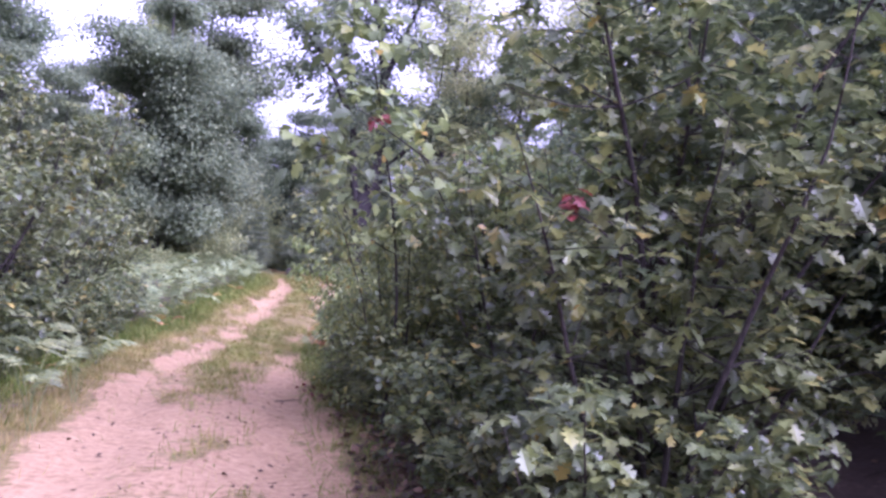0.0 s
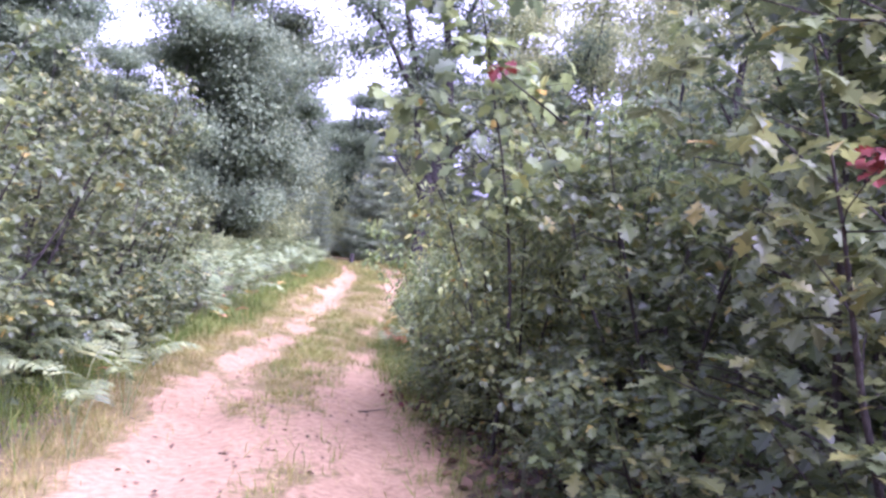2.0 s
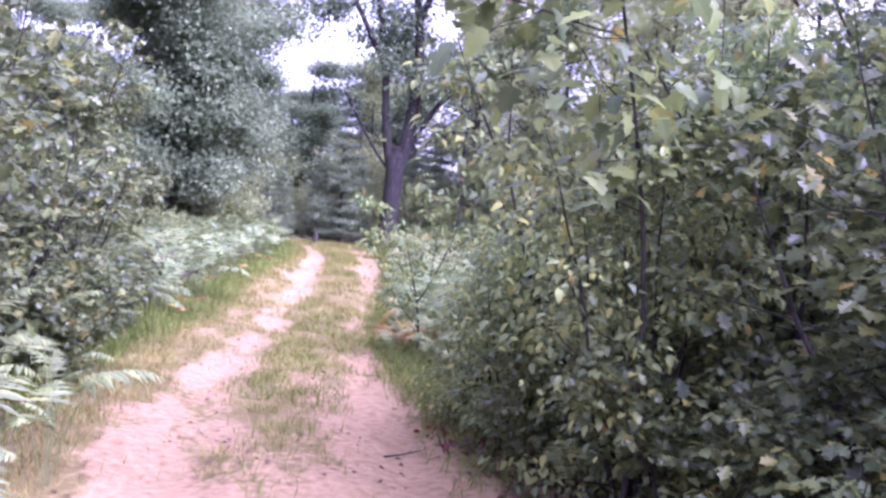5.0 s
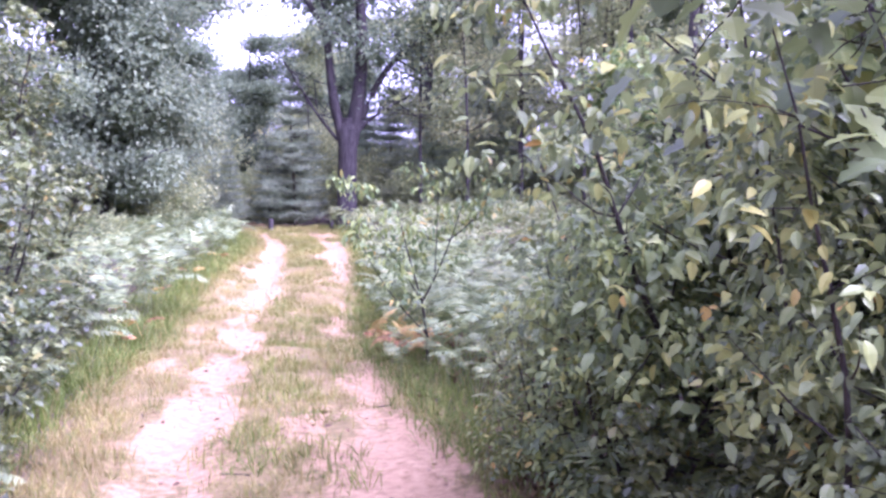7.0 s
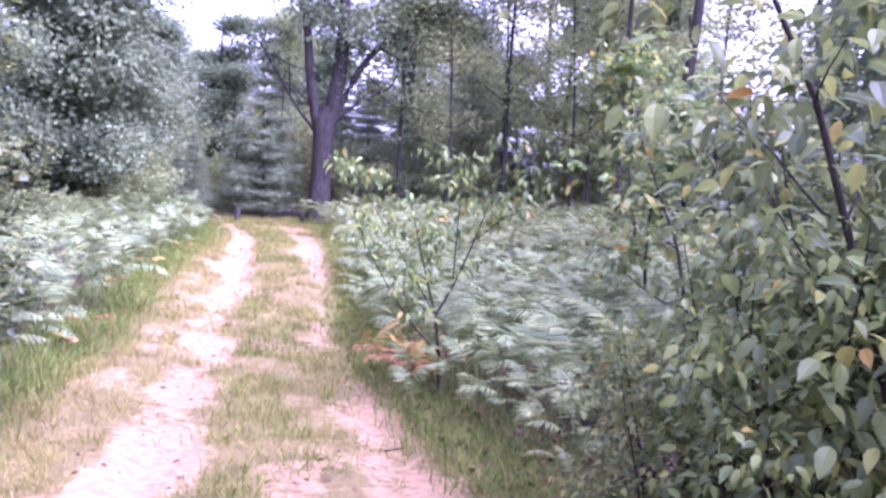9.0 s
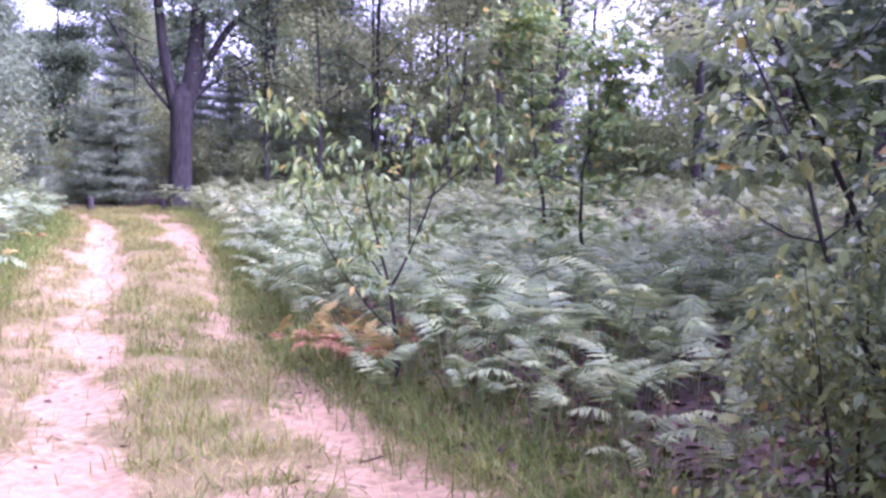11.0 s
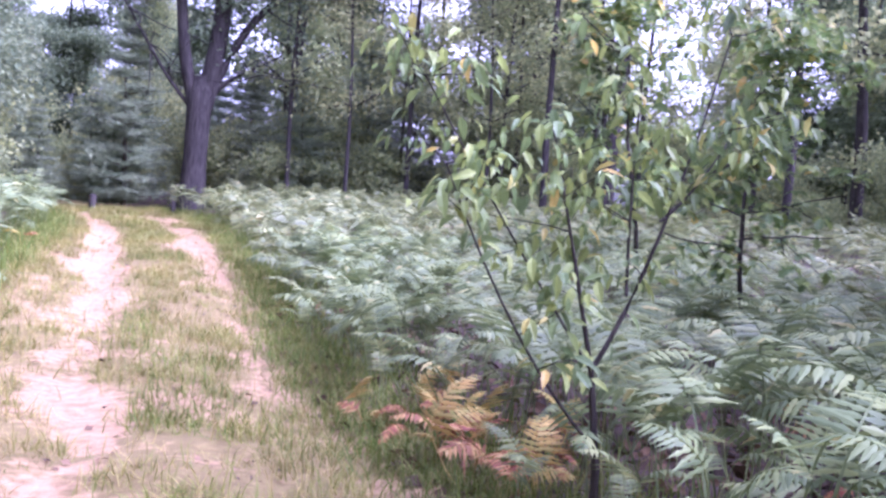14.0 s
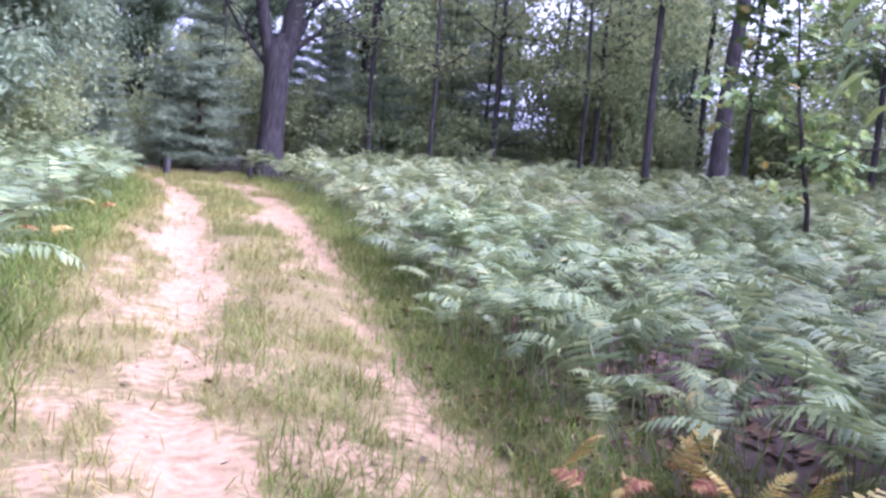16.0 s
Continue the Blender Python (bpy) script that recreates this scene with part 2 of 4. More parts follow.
def tube(points, radii, sides=6):
    """A tapered round branch through the points."""
    P = np.asarray(points, float)
    R = np.broadcast_to(np.asarray(radii, float), (len(P),))
    T = np.gradient(P, axis=0)
    T /= np.linalg.norm(T, axis=1)[:, None] + 1e-9
    ref = np.where(np.abs(T[:, 2:3]) > 0.9, np.array([[1.0, 0, 0]]), np.array([[0, 0, 1.0]]))
    A = np.cross(T, ref)
    A /= np.linalg.norm(A, axis=1)[:, None] + 1e-9
    B = np.cross(T, A)
    ang = np.linspace(0, 2 * np.pi, sides, endpoint=False)
    V = (P[:, None] + R[:, None, None] * (np.cos(ang)[None, :, None] * A[:, None] + np.sin(ang)[None, :, None] * B[:, None])).reshape(-1, 3)
    F = []
    for i in range(len(P) - 1):
        for j in range(sides):
            a, b = i * sides + j, i * sides + (j + 1) % sides
            F += [(a, b, b + sides), (a, b + sides, a + sides)]
    return V, np.array(F)


def grafted(main, sides, subs):
    """A stem with its side branches as one connected mesh; subs: (branch, index of the stem's ring)."""
    V, F = joined([main] + [s for s, _ in subs])
    n, extra = len(main[0]), []
    for s, ring in subs:
        extra.append((min(ring * sides, len(main[0]) - 1), n, n + 1))
        n += len(s[0])
    return V, np.concatenate([F, np.array(extra)]) if extra else F


def blade_template(s, w, fold=0.25, droop=0.25):
    """A leaf of length 1 along +y, folded on its midrib, with half widths w at the stations s."""
    s, w = np.array(s), np.array(w)
    mid = np.stack([0 * s, s, -droop * s * s], 1)
    lft = np.stack([-w, s, -droop * s * s + fold * w], 1)
    rgt = np.stack([w, s, -droop * s * s + fold * w], 1)
    n = len(s)
    V = np.concatenate([mid, lft, rgt])
    F = []
    for i in range(n - 1):
        F += [(i, i + 1, n + i + 1), (i, n + i + 1, n + i), (i + 1, i, 2 * n + i), (i + 1, 2 * n + i, 2 * n + i + 1)]
    return V, np.array(F)


OAK_LEAF = blade_template((0, 0.14, 0.26, 0.34, 0.44, 0.53, 0.61, 0.72, 0.8, 0.88, 1.0), (0.015, 0.07, 0.24, 0.1, 0.3, 0.4, 0.14, 0.3, 0.27, 0.1, 0.02), 0.22, 0.22)
MAPLE_LEAF = blade_template((0, 0.08, 0.2, 0.28, 0.36, 0.5, 0.58, 0.66, 0.8, 0.9, 1.0), (0.02, 0.2, 0.34, 0.3, 0.24, 0.44, 0.42, 0.22, 0.27, 0.16, 0.03), 0.15, 0.3)
LANCE_LEAF = blade_template((0, 0.3, 0.65, 1.0), (0.03, 0.2, 0.17, 0.0), 0.3, 0.4)
OVAL_LEAF = blade_template((0, 0.18, 0.45, 0.75, 1.0), (0.02, 0.2, 0.27, 0.18, 0.0), 0.25, 0.35)
PLAIN_LEAF = blade_template((0, 0.5, 1.0), (0.05, 0.34, 0.0), 0.2, 0.2)
FAR_LEAF = (np.array([(0, 0, 0), (0.36, 0.5, 0.06), (0, 1, -0.15), (-0.36, 0.5, 0.06)]), np.array([(0, 1, 2), (0, 2, 3)]))


def rotations(yaw, pitch, roll):
    cy, sy, cp, sp, cr, sr = np.cos(yaw), np.sin(yaw), np.cos(pitch), np.sin(pitch), np.cos(roll), np.sin(roll)
    z0, o = np.zeros_like(cy), np.ones_like(cy)
    Rz = np.stack([cy, -sy, z0, sy, cy, z0, z0, z0, o], -1).reshape(-1, 3, 3)
    Rx = np.stack([o, z0, z0, z0, cp, -sp, z0, sp, cp], -1).reshape(-1, 3, 3)
    Ry = np.stack([cr, z0, sr, z0, o, z0, -sr, z0, cr], -1).reshape(-1, 3, 3)
    return Rz @ Rx @ Ry


def scatter(template, places, sizes, yaw, pitch, roll):
    tv, tf = template
    R = rotations(yaw, pitch, roll)
    V = np.einsum("nij,kj->nki", R, tv) * np.asarray(sizes)[:, None, None] + np.asarray(places)[:, None, :]
    F = tf[None] + (np.arange(len(places)) * len(tv))[:, None, None]
    return V.reshape(-1, 3), F.reshape(-1, 3)


def part(name, me, parent, label=""):
    ob = new(name, me)
    ob.parent = parent
    return tagged(ob, label)


def thing(name, label, category, group=""):
    return tagged(new(name), label, category, group)


def curve_points(start, way, length, n, bend=0.25, rise=0.0, r=rng):
    """A wandering branch line."""
    p, d = np.array(start, float), np.array(way, float)
    d /= np.linalg.norm(d)
    out = [p.copy()]
    for _ in range(n):
        d = d + r.normal(0, bend / n ** 0.5, 3) + np.array([0, 0, rise / n])
        d /= np.linalg.norm(d)
        p = p + d * length / n
        out.append(p.copy())
    return np.array(out)


def whorls_on(lines, count, spread, template, size, r, tip=0.25):
    """Oak leaves in loose whorls of six at the twig ends, blades spread flat and outward."""
    each, centres = 6, []
    per = max(1, count // (each * len(lines)))
    for ln in lines:
        k = r.uniform(tip, 1.02, per) * (len(ln) - 1)
        i = np.clip(k.astype(int), 0, len(ln) - 2)
        centres.append(ln[i] + (ln[i + 1] - ln[i]) * (k - i)[:, None] + r.normal(0, 1, (per, 3)) * spread * np.array([1, 1, 0.7]))
    C = np.concatenate(centres)
    C = C[C[:, 2] > 0.1]
    n = len(C)
    yaw = (r.uniform(0, 6.28, n)[:, None] + np.arange(each) * 6.28 / each + r.normal(0, 0.3, (n, each))).ravel()
    pitch = (r.normal(-0.1, 0.25, n)[:, None] + r.normal(-0.12, 0.28, (n, each))).ravel()
    P = np.repeat(C, each, 0) + r.normal(0, 0.018, (n * each, 3))
    return scatter(template, P, size * r.uniform(0.55, 1.2, n * each), yaw, pitch, r.normal(0, 0.3, n * each))


def leaves_on(lines, count, spread, template, size, r, tip=0.35, droop=0.35, tumble=0.4):
    """Leaves in sprays along the outer part of the branch lines."""
    if template is OAK_LEAF:
        return whorls_on(lines, count, spread, template, size, r)
    places, yaw = [], []
    per = max(1, count // len(lines))
    for ln in lines:
        k = r.uniform(tip, 1.02, per) * (len(ln) - 1)
        i = np.clip(k.astype(int), 0, len(ln) - 2)
        p = ln[i] + (ln[i + 1] - ln[i]) * (k - i)[:, None]
        off = r.normal(0, 1, (per, 3)) * spread * np.array([1, 1, 0.55])
        places.append(p + off)
        yaw.append(np.arctan2(off[:, 0], off[:, 1]) * -1 + r.normal(0, 0.7, per))
    P, Y = np.concatenate(places), np.concatenate(yaw)
    n = len(P)
    keep = P[:, 2] > 0.12
    P, Y = P[keep], Y[keep]
    n = len(P)
    return scatter(template, P, size * r.uniform(0.6, 1.25, n), Y, r.normal(-droop, tumble, n), r.normal(0, tumble, n))


def shrub(name, label, category, high, wide, stems, leaves, template, size, leafmat, seed, spread=0.16, lean=(0, 0), low=0.15, group=""):
    """Several stems from one root, each with side branches; the leaves hang in sprays on the branches."""
    r = np.random.default_rng(seed)
    t = thing(name, label, category, group)
    lines = []
    for k in range(stems):
        a = 2 * np.pi * (k + r.uniform(-0.3, 0.3)) / stems
        out = r.uniform(0.25, 1.0) * wide / high
        way = (np.cos(a) * out + lean[0], np.sin(a) * out + lean[1], 1)
        ln = curve_points((0.08 * np.cos(a), 0.08 * np.sin(a), -0.06), way, high * r.uniform(0.75, 1.05) * math.hypot(1, out * 0.6), 9, 0.22, 0.25, r)
        rad = np.linspace(0.0075 * high ** 0.9 + 0.004, 0.003, len(ln))
        subs = []
        lines.append(ln[4:])
        for j in range(int(5 + 3 * high)):
            i = r.integers(max(1, int(low * 9)), 9)
            b = r.uniform(0, 2 * np.pi)
            sub = curve_points(ln[i], (np.cos(b), np.sin(b), r.uniform(-0.05, 0.6)), r.uniform(0.3, 0.75) * wide * (1.15 - 0.07 * i), 5, 0.3, 0.1, r)
            subs.append((tube(sub, np.linspace(rad[i] * 0.55, 0.002, len(sub)), 3), i))
            lines.append(sub)
        part("stem", mesh_of("stem", *grafted(tube(ln, rad, 6), 6, subs), TWIG, True), t)
    part("crown", mesh_of("crown", *leaves_on(lines, leaves, spread, template, size, r, tumble=0.9 if leafmat == FAR else 0.45), leafmat), t)
    return t


def tree(name, label, high, girth, crown_from, wide, leaves, seed, template=FAR_LEAF, size=0.25, leafmat=None, spread=0.5, boughs=18, group="", bark=None):
    """A tapered trunk with limbs and a loose crown."""
    r = np.random.default_rng(seed)
    t = thing(name, label, "tree", group)
    ln = curve_points((0, 0, -0.2), (r.normal(0, 0.02), r.normal(0, 0.02), 1), high, 12, 0.07 if girth > 0.1 else 0.28, 0.05, r)
    rad = girth / 2 * np.concatenate([[1.35, 1.05], np.linspace(0.97, 0.12, len(ln) - 2)])
    part("trunk", mesh_of("trunk", *tube(ln, rad, 10), bark or BARK, True), t)
    lines = []
    for k in range(boughs):
        f = r.uniform(crown_from, 0.97)
        i = min(int(f * 12), 11)
        p = ln[i] + (ln[i + 1] - ln[i]) * (f * 12 - i)
        a = r.uniform(0, 2 * np.pi)
        length = wide * r.uniform(0.6, 1.05) * (1.0 - 0.55 * max(0, f - 0.4))
        b = curve_points(p, (np.cos(a), np.sin(a), r.uniform(0.0, 0.7)), length, 6, 0.3, 0.05, r)
        main, subs = tube(b, np.linspace(rad[i] * 0.42, min(0.012, rad[i] * 0.3), len(b)), 4), []
        lines.append(b)
        for _ in range(5):
            j = r.integers(1, 6)
            s = curve_points(b[j], (*r.normal(0, 1, 2), r.normal(0, 0.5)), length * r.uniform(0.25, 0.55), 3, 0.3, 0, r)
            subs.append((tube(s, np.linspace(min(0.02, rad[i] * 0.25), 0.003, len(s)), 3), j))
            lines.append(s)
        part("limb", mesh_of("limb", *grafted(main, 4, subs), bark or BARK, True), t)
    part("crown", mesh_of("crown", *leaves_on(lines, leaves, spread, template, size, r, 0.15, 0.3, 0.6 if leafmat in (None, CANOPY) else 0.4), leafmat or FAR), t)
    return t


def pine(name, label, high, girth, wide, seed, low=0.06, group=""):
    """A white pine: whorls of level boughs with flat sprays of needles."""
    r = np.random.default_rng(seed)
    t = thing(name, label, "pine tree", group)
    ln = curve_points((0, 0, -0.2), (0, 0, 1), high, 10, 0.03, 0, r)
    rad = girth / 2 * np.linspace(1.1, 0.08, len(ln))
    part("trunk", mesh_of("trunk", *tube(ln, rad, 8), PINEBARK, True), t)
    P, Y = [], []
    z = low * high
    while z < high * 0.98:
        f = z / high
        reach = wide * (1 - f) ** 0.7 * (0.55 + 0.45 * min(1, f / 0.15))
        a0 = r.uniform(0, 6.28)
        for k in range(6):
            a = a0 + k * 1.047 + r.normal(0, 0.15)
            b = curve_points((0, 0, z + r.normal(0, 0.06)), (np.cos(a), np.sin(a), 0.12), reach * r.uniform(0.75, 1.1), 6, 0.12, 0.05, r)
            part("bough", mesh_of("bough", *tube(b, np.linspace(0.03, 0.006, len(b)), 4), PINEBARK, True), t)
            n = int(34 * reach) + 8
            kk = r.uniform(0.18, 1.0, n) * 6
            i = np.clip(kk.astype(int), 0, 5)
            q = b[i] + (b[i + 1] - b[i]) * (kk - i)[:, None]
            q = q + r.normal(0, 1, (n, 3)) * np.array([0.26, 0.26, 0.09]) * (0.4 + reach * 0.3)
            P.append(q)
            Y.append(-(np.pi / 2 - a) * -1 - np.pi / 2 + r.normal(0, 0.7, n))
        z += 0.5 + 0.018 * high
    P, Y = np.concatenate(P), np.concatenate(Y)
    tufts = []
    for k in range(3):
        n = len(P)
        tufts.append(scatter(NEEDLE, P, 0.4 * r.uniform(0.7, 1.3, n), Y + (k - 1) * 0.55, r.normal(0.2, 0.35, n), r.normal(0, 1.0, n)))
    part("needles", mesh_of("needles", *joined(tufts), PINE), t)
    return t


NEEDLE = (np.array([(-0.045, 0.3, 0), (0, 0, 0), (0.045, 0.3, 0), (0, 1, -0.1)]), np.array([(0, 1, 2), (0, 2, 3)]))


# ---- bracken ----
def frond_mesh(name, mat, seed, stalk=0.5, blade=0.6, fine=True):
    """One bracken frond: an upright stalk that bends over into a level, triangular, twice-cut blade."""
    r = np.random.default_rng(seed)
    n = 13 if fine else 11
    s = np.linspace(0, 1, n)
    bend = np.radians(np.interp(s, (0, 0.3, 1), (72, 34, -16)) + r.normal(0, 8))
    step = blade / (n - 1)
    mid = np.cumsum(np.stack([0 * s, np.cos(bend) * step, np.sin(bend) * step], 1), 0)
    base = np.array([0, 0.1 * stalk, stalk])
    mid = mid + base
    stem = np.concatenate([np.stack([[0, 0, -0.04], [0, 0.02 * stalk, stalk * 0.5], base]), mid[1:]])
    pieces = [tube(stem, np.linspace(0.0055, 0.0015, len(stem)), 3)]
    for i in range(1, n):
        f = i / n
        length = blade * 0.5 * (1 - f) ** 0.8 * r.uniform(0.9, 1.08) + 0.02
        for sd in (-1, 1):
            a = sd * (1.2 - 0.35 * f) + r.normal(0, 0.13)
            along = np.array([np.sin(a), np.cos(a) * np.cos(bend[i]), np.cos(a) * np.sin(bend[i]) - 0.22])
            along /= np.linalg.norm(along)
            up = np.array([0, -np.sin(bend[i]), np.cos(bend[i])])
            across = np.cross(up, along)
            across /= np.linalg.norm(across)
            w = min(length * 0.2, step * 0.46) if fine else min(length * 0.2, step * 0.42)
            if not fine:
                c, e = mid[i] + along * length * 0.35, mid[i] + along * length - np.array([0, 0, 0.1 * length])
                pieces.append((np.array([mid[i], c - across * w, e, c + across * w]), np.array([(0, 2, 1), (0, 3, 2)])))
                continue
            V, F = [], []
            us, ws = ((0, 0.2, 0.32, 0.5, 0.62, 1), (0.4, 1, 0.5, 0.85, 0.42, 0)) if i < 8 else ((0, 0.3, 1), (0.4, 1, 0))
            sag = r.uniform(0.05, 0.3)
            for u, q in zip(us, ws):
                c = mid[i] + along * length * u - np.array([0, 0, sag * length * u * u])
                V += [c, c - across * w * q - up * 0.2 * w * q, c + across * w * q - up * 0.2 * w * q]
            for a in range(0, 3 * (len(us) - 1), 3):
                F += [(a, a + 3, a + 4), (a, a + 4, a + 1), (a + 3, a, a + 2), (a + 3, a + 2, a + 5)]
            pieces.append((np.array(V), np.array(F)))
    V, F = joined(pieces)
    return mesh_of(name, V, F, mat)


def fern(name, label, fronds, parts, seed, group="bracken ferns"):
    r = np.random.default_rng(seed)
    t = thing(name, label, "fern", group)
    for k in range(parts):
        ob = part("frond", fronds[k % len(fronds)], t)
        a = 360 * k / parts + r.uniform(-40, 40)
        ob.matrix_basis = pose(0.03 * math.cos(a), 0.03 * math.sin(a), 0, r.normal(0, 12), r.normal(0, 12), a) @ Matrix.Scale(r.uniform(0.75, 1.15), 4)
    return t


def stand(ob, x, y, turn=0.0, size=1.0, sink=0.03, tall=1.0):
    """Sets a thing on the ground."""
    ob.matrix_basis = place(x, y, turn, size, sink, tall)
    return ob


def place(x, y, turn=0.0, size=1.0, sink=0.03, tall=1.0):
    return pose(x, y, float(height(x, y)) - sink, 0, 0, turn) @ Matrix.Diagonal((size, size, size * tall, 1))


# ---- ground ----
gx, gy = graded(-3.2, 5.6, 0.075, 600), graded(1.0, 37.0, 0.085, 900)
GX, GY = np.meshgrid(gx, gy)
GZ = height(GX, GY)
nx, ny = len(gx), len(gy)
idx = np.arange(nx * ny).reshape(ny, nx)
quads = np.stack([idx[:-1, :-1], idx[:-1, 1:], idx[1:, 1:], idx[1:, :-1]], -1).reshape(-1, 4)
ground_mesh = mesh_of("ground", np.stack([GX, GY, GZ], -1).reshape(-1, 3), quads, SOIL, True)
sand_attr = ground_mesh.attributes.new("sand", 'FLOAT', 'POINT')
patchy = bare_sand(GX, GY)
sand_attr.data.foreach_set("value", np.clip(patchy, 0, 1.2).astype(np.float32).ravel())
tagged(new("ground", ground_mesh), "pale pink sandy two-track trail through dark forest soil", "ground", kind="structure")

trod_attr = ground_mesh.attributes.new("trodden", 'FLOAT', 'POINT')
off_trail = np.maximum(np.interp(GY, TRAIL_Y, LEFT_X) - GX, GX - np.interp(GY, TRAIL_Y, RIGHT_X))
trod_attr.data.foreach_set("value", np.clip(0.6 - off_trail * 2.5, 0, 1).astype(np.float32).ravel())

# ---- grass on and beside the trail ----
BLADE = (np.array([(-0.018, 0, 0), (0.018, 0, 0), (0.014, 0.55, -0.06), (-0.014, 0.55, -0.06), (0, 1, -0.34)]), np.array([(0, 1, 2), (0, 2, 3), (3, 2, 4)]))


def grass(name, label, x, y, tall, mat, seed):
    r = np.random.default_rng(seed)
    n = len(x)
    P = np.stack([x, y, height(x, y) - 0.01], 1)
    V, F = scatter(BLADE, P, tall * r.uniform(0.5, 1.3, n), r.uniform(0, 6.28, n), r.normal(0.95, 0.38, n), r.normal(0, 0.4, n))
    tagged(new(name, mesh_of(name, V, F, mat)), label, "grass", kind="stuff")


def grass_places(n, lo, hi, seed, keep):
    r = np.random.default_rng(seed)
    y = lo + (hi - lo) * r.uniform(0, 1, n) ** 1.15
    x = r.uniform(-2.6, 6.0, n)
    k = keep(x, y, r.uniform(0, 1, n))
    return x[k], y[k]


def between(x, y):
    return (x > np.interp(y, TRAIL_Y, LEFT_X) - 0.1) & (x < np.interp(y, TRAIL_Y, RIGHT_X) + 0.1)


def mid_keep(x, y, u):
    k = between(x, y)
    s = np.ones(len(x))
    s[k] = np.clip(bare_sand(x[k], y[k]) * 1.9 - 0.25, 0, 1)
    tuft = np.zeros(len(x))
    tuft[k] = value_noise(x[k], y[k], 0.4)
    dens = np.interp(y, (0, 6, 8.5, 12, 16, 40), (0.35, 0.4, 0.75, 0.95, 1, 1))
    return k & (u < dens * (1 - s) ** 1.2 * np.clip((tuft - 0.3) * 2.6, 0.04, 1.1) + 0.008)


def verge_keep(x, y, u):
    l, r_ = np.interp(y, TRAIL_Y, LEFT_X), np.interp(y, TRAIL_Y, RIGHT_X)
    d = np.maximum(l - x, x - r_)
    shade = np.where((x > r_ - 0.4) & (y < 13.5), 0.25, 1.0)
    return (d > -0.45) & (d < 0.9) & (u < shade * np.interp(d, (-0.45, -0.12, 0.5, 0.9), (0.1, 1.0, 0.8, 0.15)))


x_, y_ = grass_places(820000, 3.0, 40.0, 11, mid_keep)
grass("trail_grass", "dry straw-coloured grass on the trail's middle ridge", x_, y_, np.interp(y_, (0, 7, 10, 16, 40), (0.09, 0.1, 0.115, 0.12, 0.17)), STRAW, 1)
x_, y_ = grass_places(420000, 3.0, 40.0, 12, verge_keep)
left_d = np.interp(y_, TRAIL_Y, LEFT_X) - x_
dry = (left_d > -0.6) & (left_d + np.random.default_rng(15).normal(0, 0.13, len(x_)) < np.interp(y_, (8, 12, 16, 20), (0.2, 0.24, 0.1, -0.15)))
grass("dry_verge_grass", "thin straw-coloured grass where sand meets the verge", x_[dry], y_[dry], np.full(int(dry.sum()), 0.12), STRAW, 5)
grass("verge_grass", "taller green grass along the trail's edges", x_[~dry], y_[~dry], np.where(x_[~dry] > trail(y_[~dry]), 0.17, 0.24), GRASS, 2)


def edge_keep(x, y, u):
    d = x - np.interp(y, TRAIL_Y, RIGHT_X)
    return (d > -0.3) & (d < 0.3) & (y > 13.0) & (u < np.interp(d, (-0.3, -0.05, 0.3), (0.08, 1, 0.8)))


x_, y_ = grass_places(330000, 13.0, 38.0, 14, edge_keep)
grass("edge_grass", "low green grass between the trail and the ferns", x_, y_, np.full(len(x_), 0.14), GRASS, 4)


def tuft_keep(x, y, u):
    s = np.clip(sandiness(x, y), 0, 1)
    return between(x, y) & (value_noise(x, y, 0.7) > 0.5) & (np.abs(x - trail(y)) < 0.62) & (u < 1 - s)


x_, y_ = grass_places(230000, 5.0, 40.0, 13, tuft_keep)
grass("grass_tufts", "green grass tufts on the trail's middle ridge", x_, y_, np.full(len(x_), 0.16), GRASS, 3)

# leaf litter under the right-hand edge
r_ = np.random.default_rng(21)
n_ = 9000
ly = r_.uniform(3, 24, n_)
lx = np.interp(ly, TRAIL_Y, RIGHT_X) - 0.15 + np.abs(r_.normal(0, 1.6, n_))
lz = height(lx, ly) + 0.012
V_, F_ = scatter(PLAIN_LEAF, np.stack([lx, ly, lz], 1), r_.uniform(0.06, 0.13, n_), r_.uniform(0, 6.28, n_), r_.normal(0, 0.3, n_), r_.normal(0, 0.5, n_))
tagged(new("leaf_litter", mesh_of("leaf_litter", V_, F_, LITTER)), "fallen brown oak leaves under the ferns", "leaf litter", kind="stuff")

n_ = 900
dy = r_.uniform(4, 30, n_)
dx = trail(dy) + r_.normal(0, 0.75, n_)
V_, F_ = scatter(PLAIN_LEAF, np.stack([dx, dy, height(dx, dy) + 0.008], 1), r_.uniform(0.02, 0.07, n_), r_.uniform(0, 6.28, n_), r_.normal(0, 0.25, n_), r_.normal(0, 0.4, n_))
tagged(new("trail_debris", mesh_of("trail_debris", V_, F_, LITTER)), "dry leaf scraps lying on the sand", "leaf litter", kind="stuff")

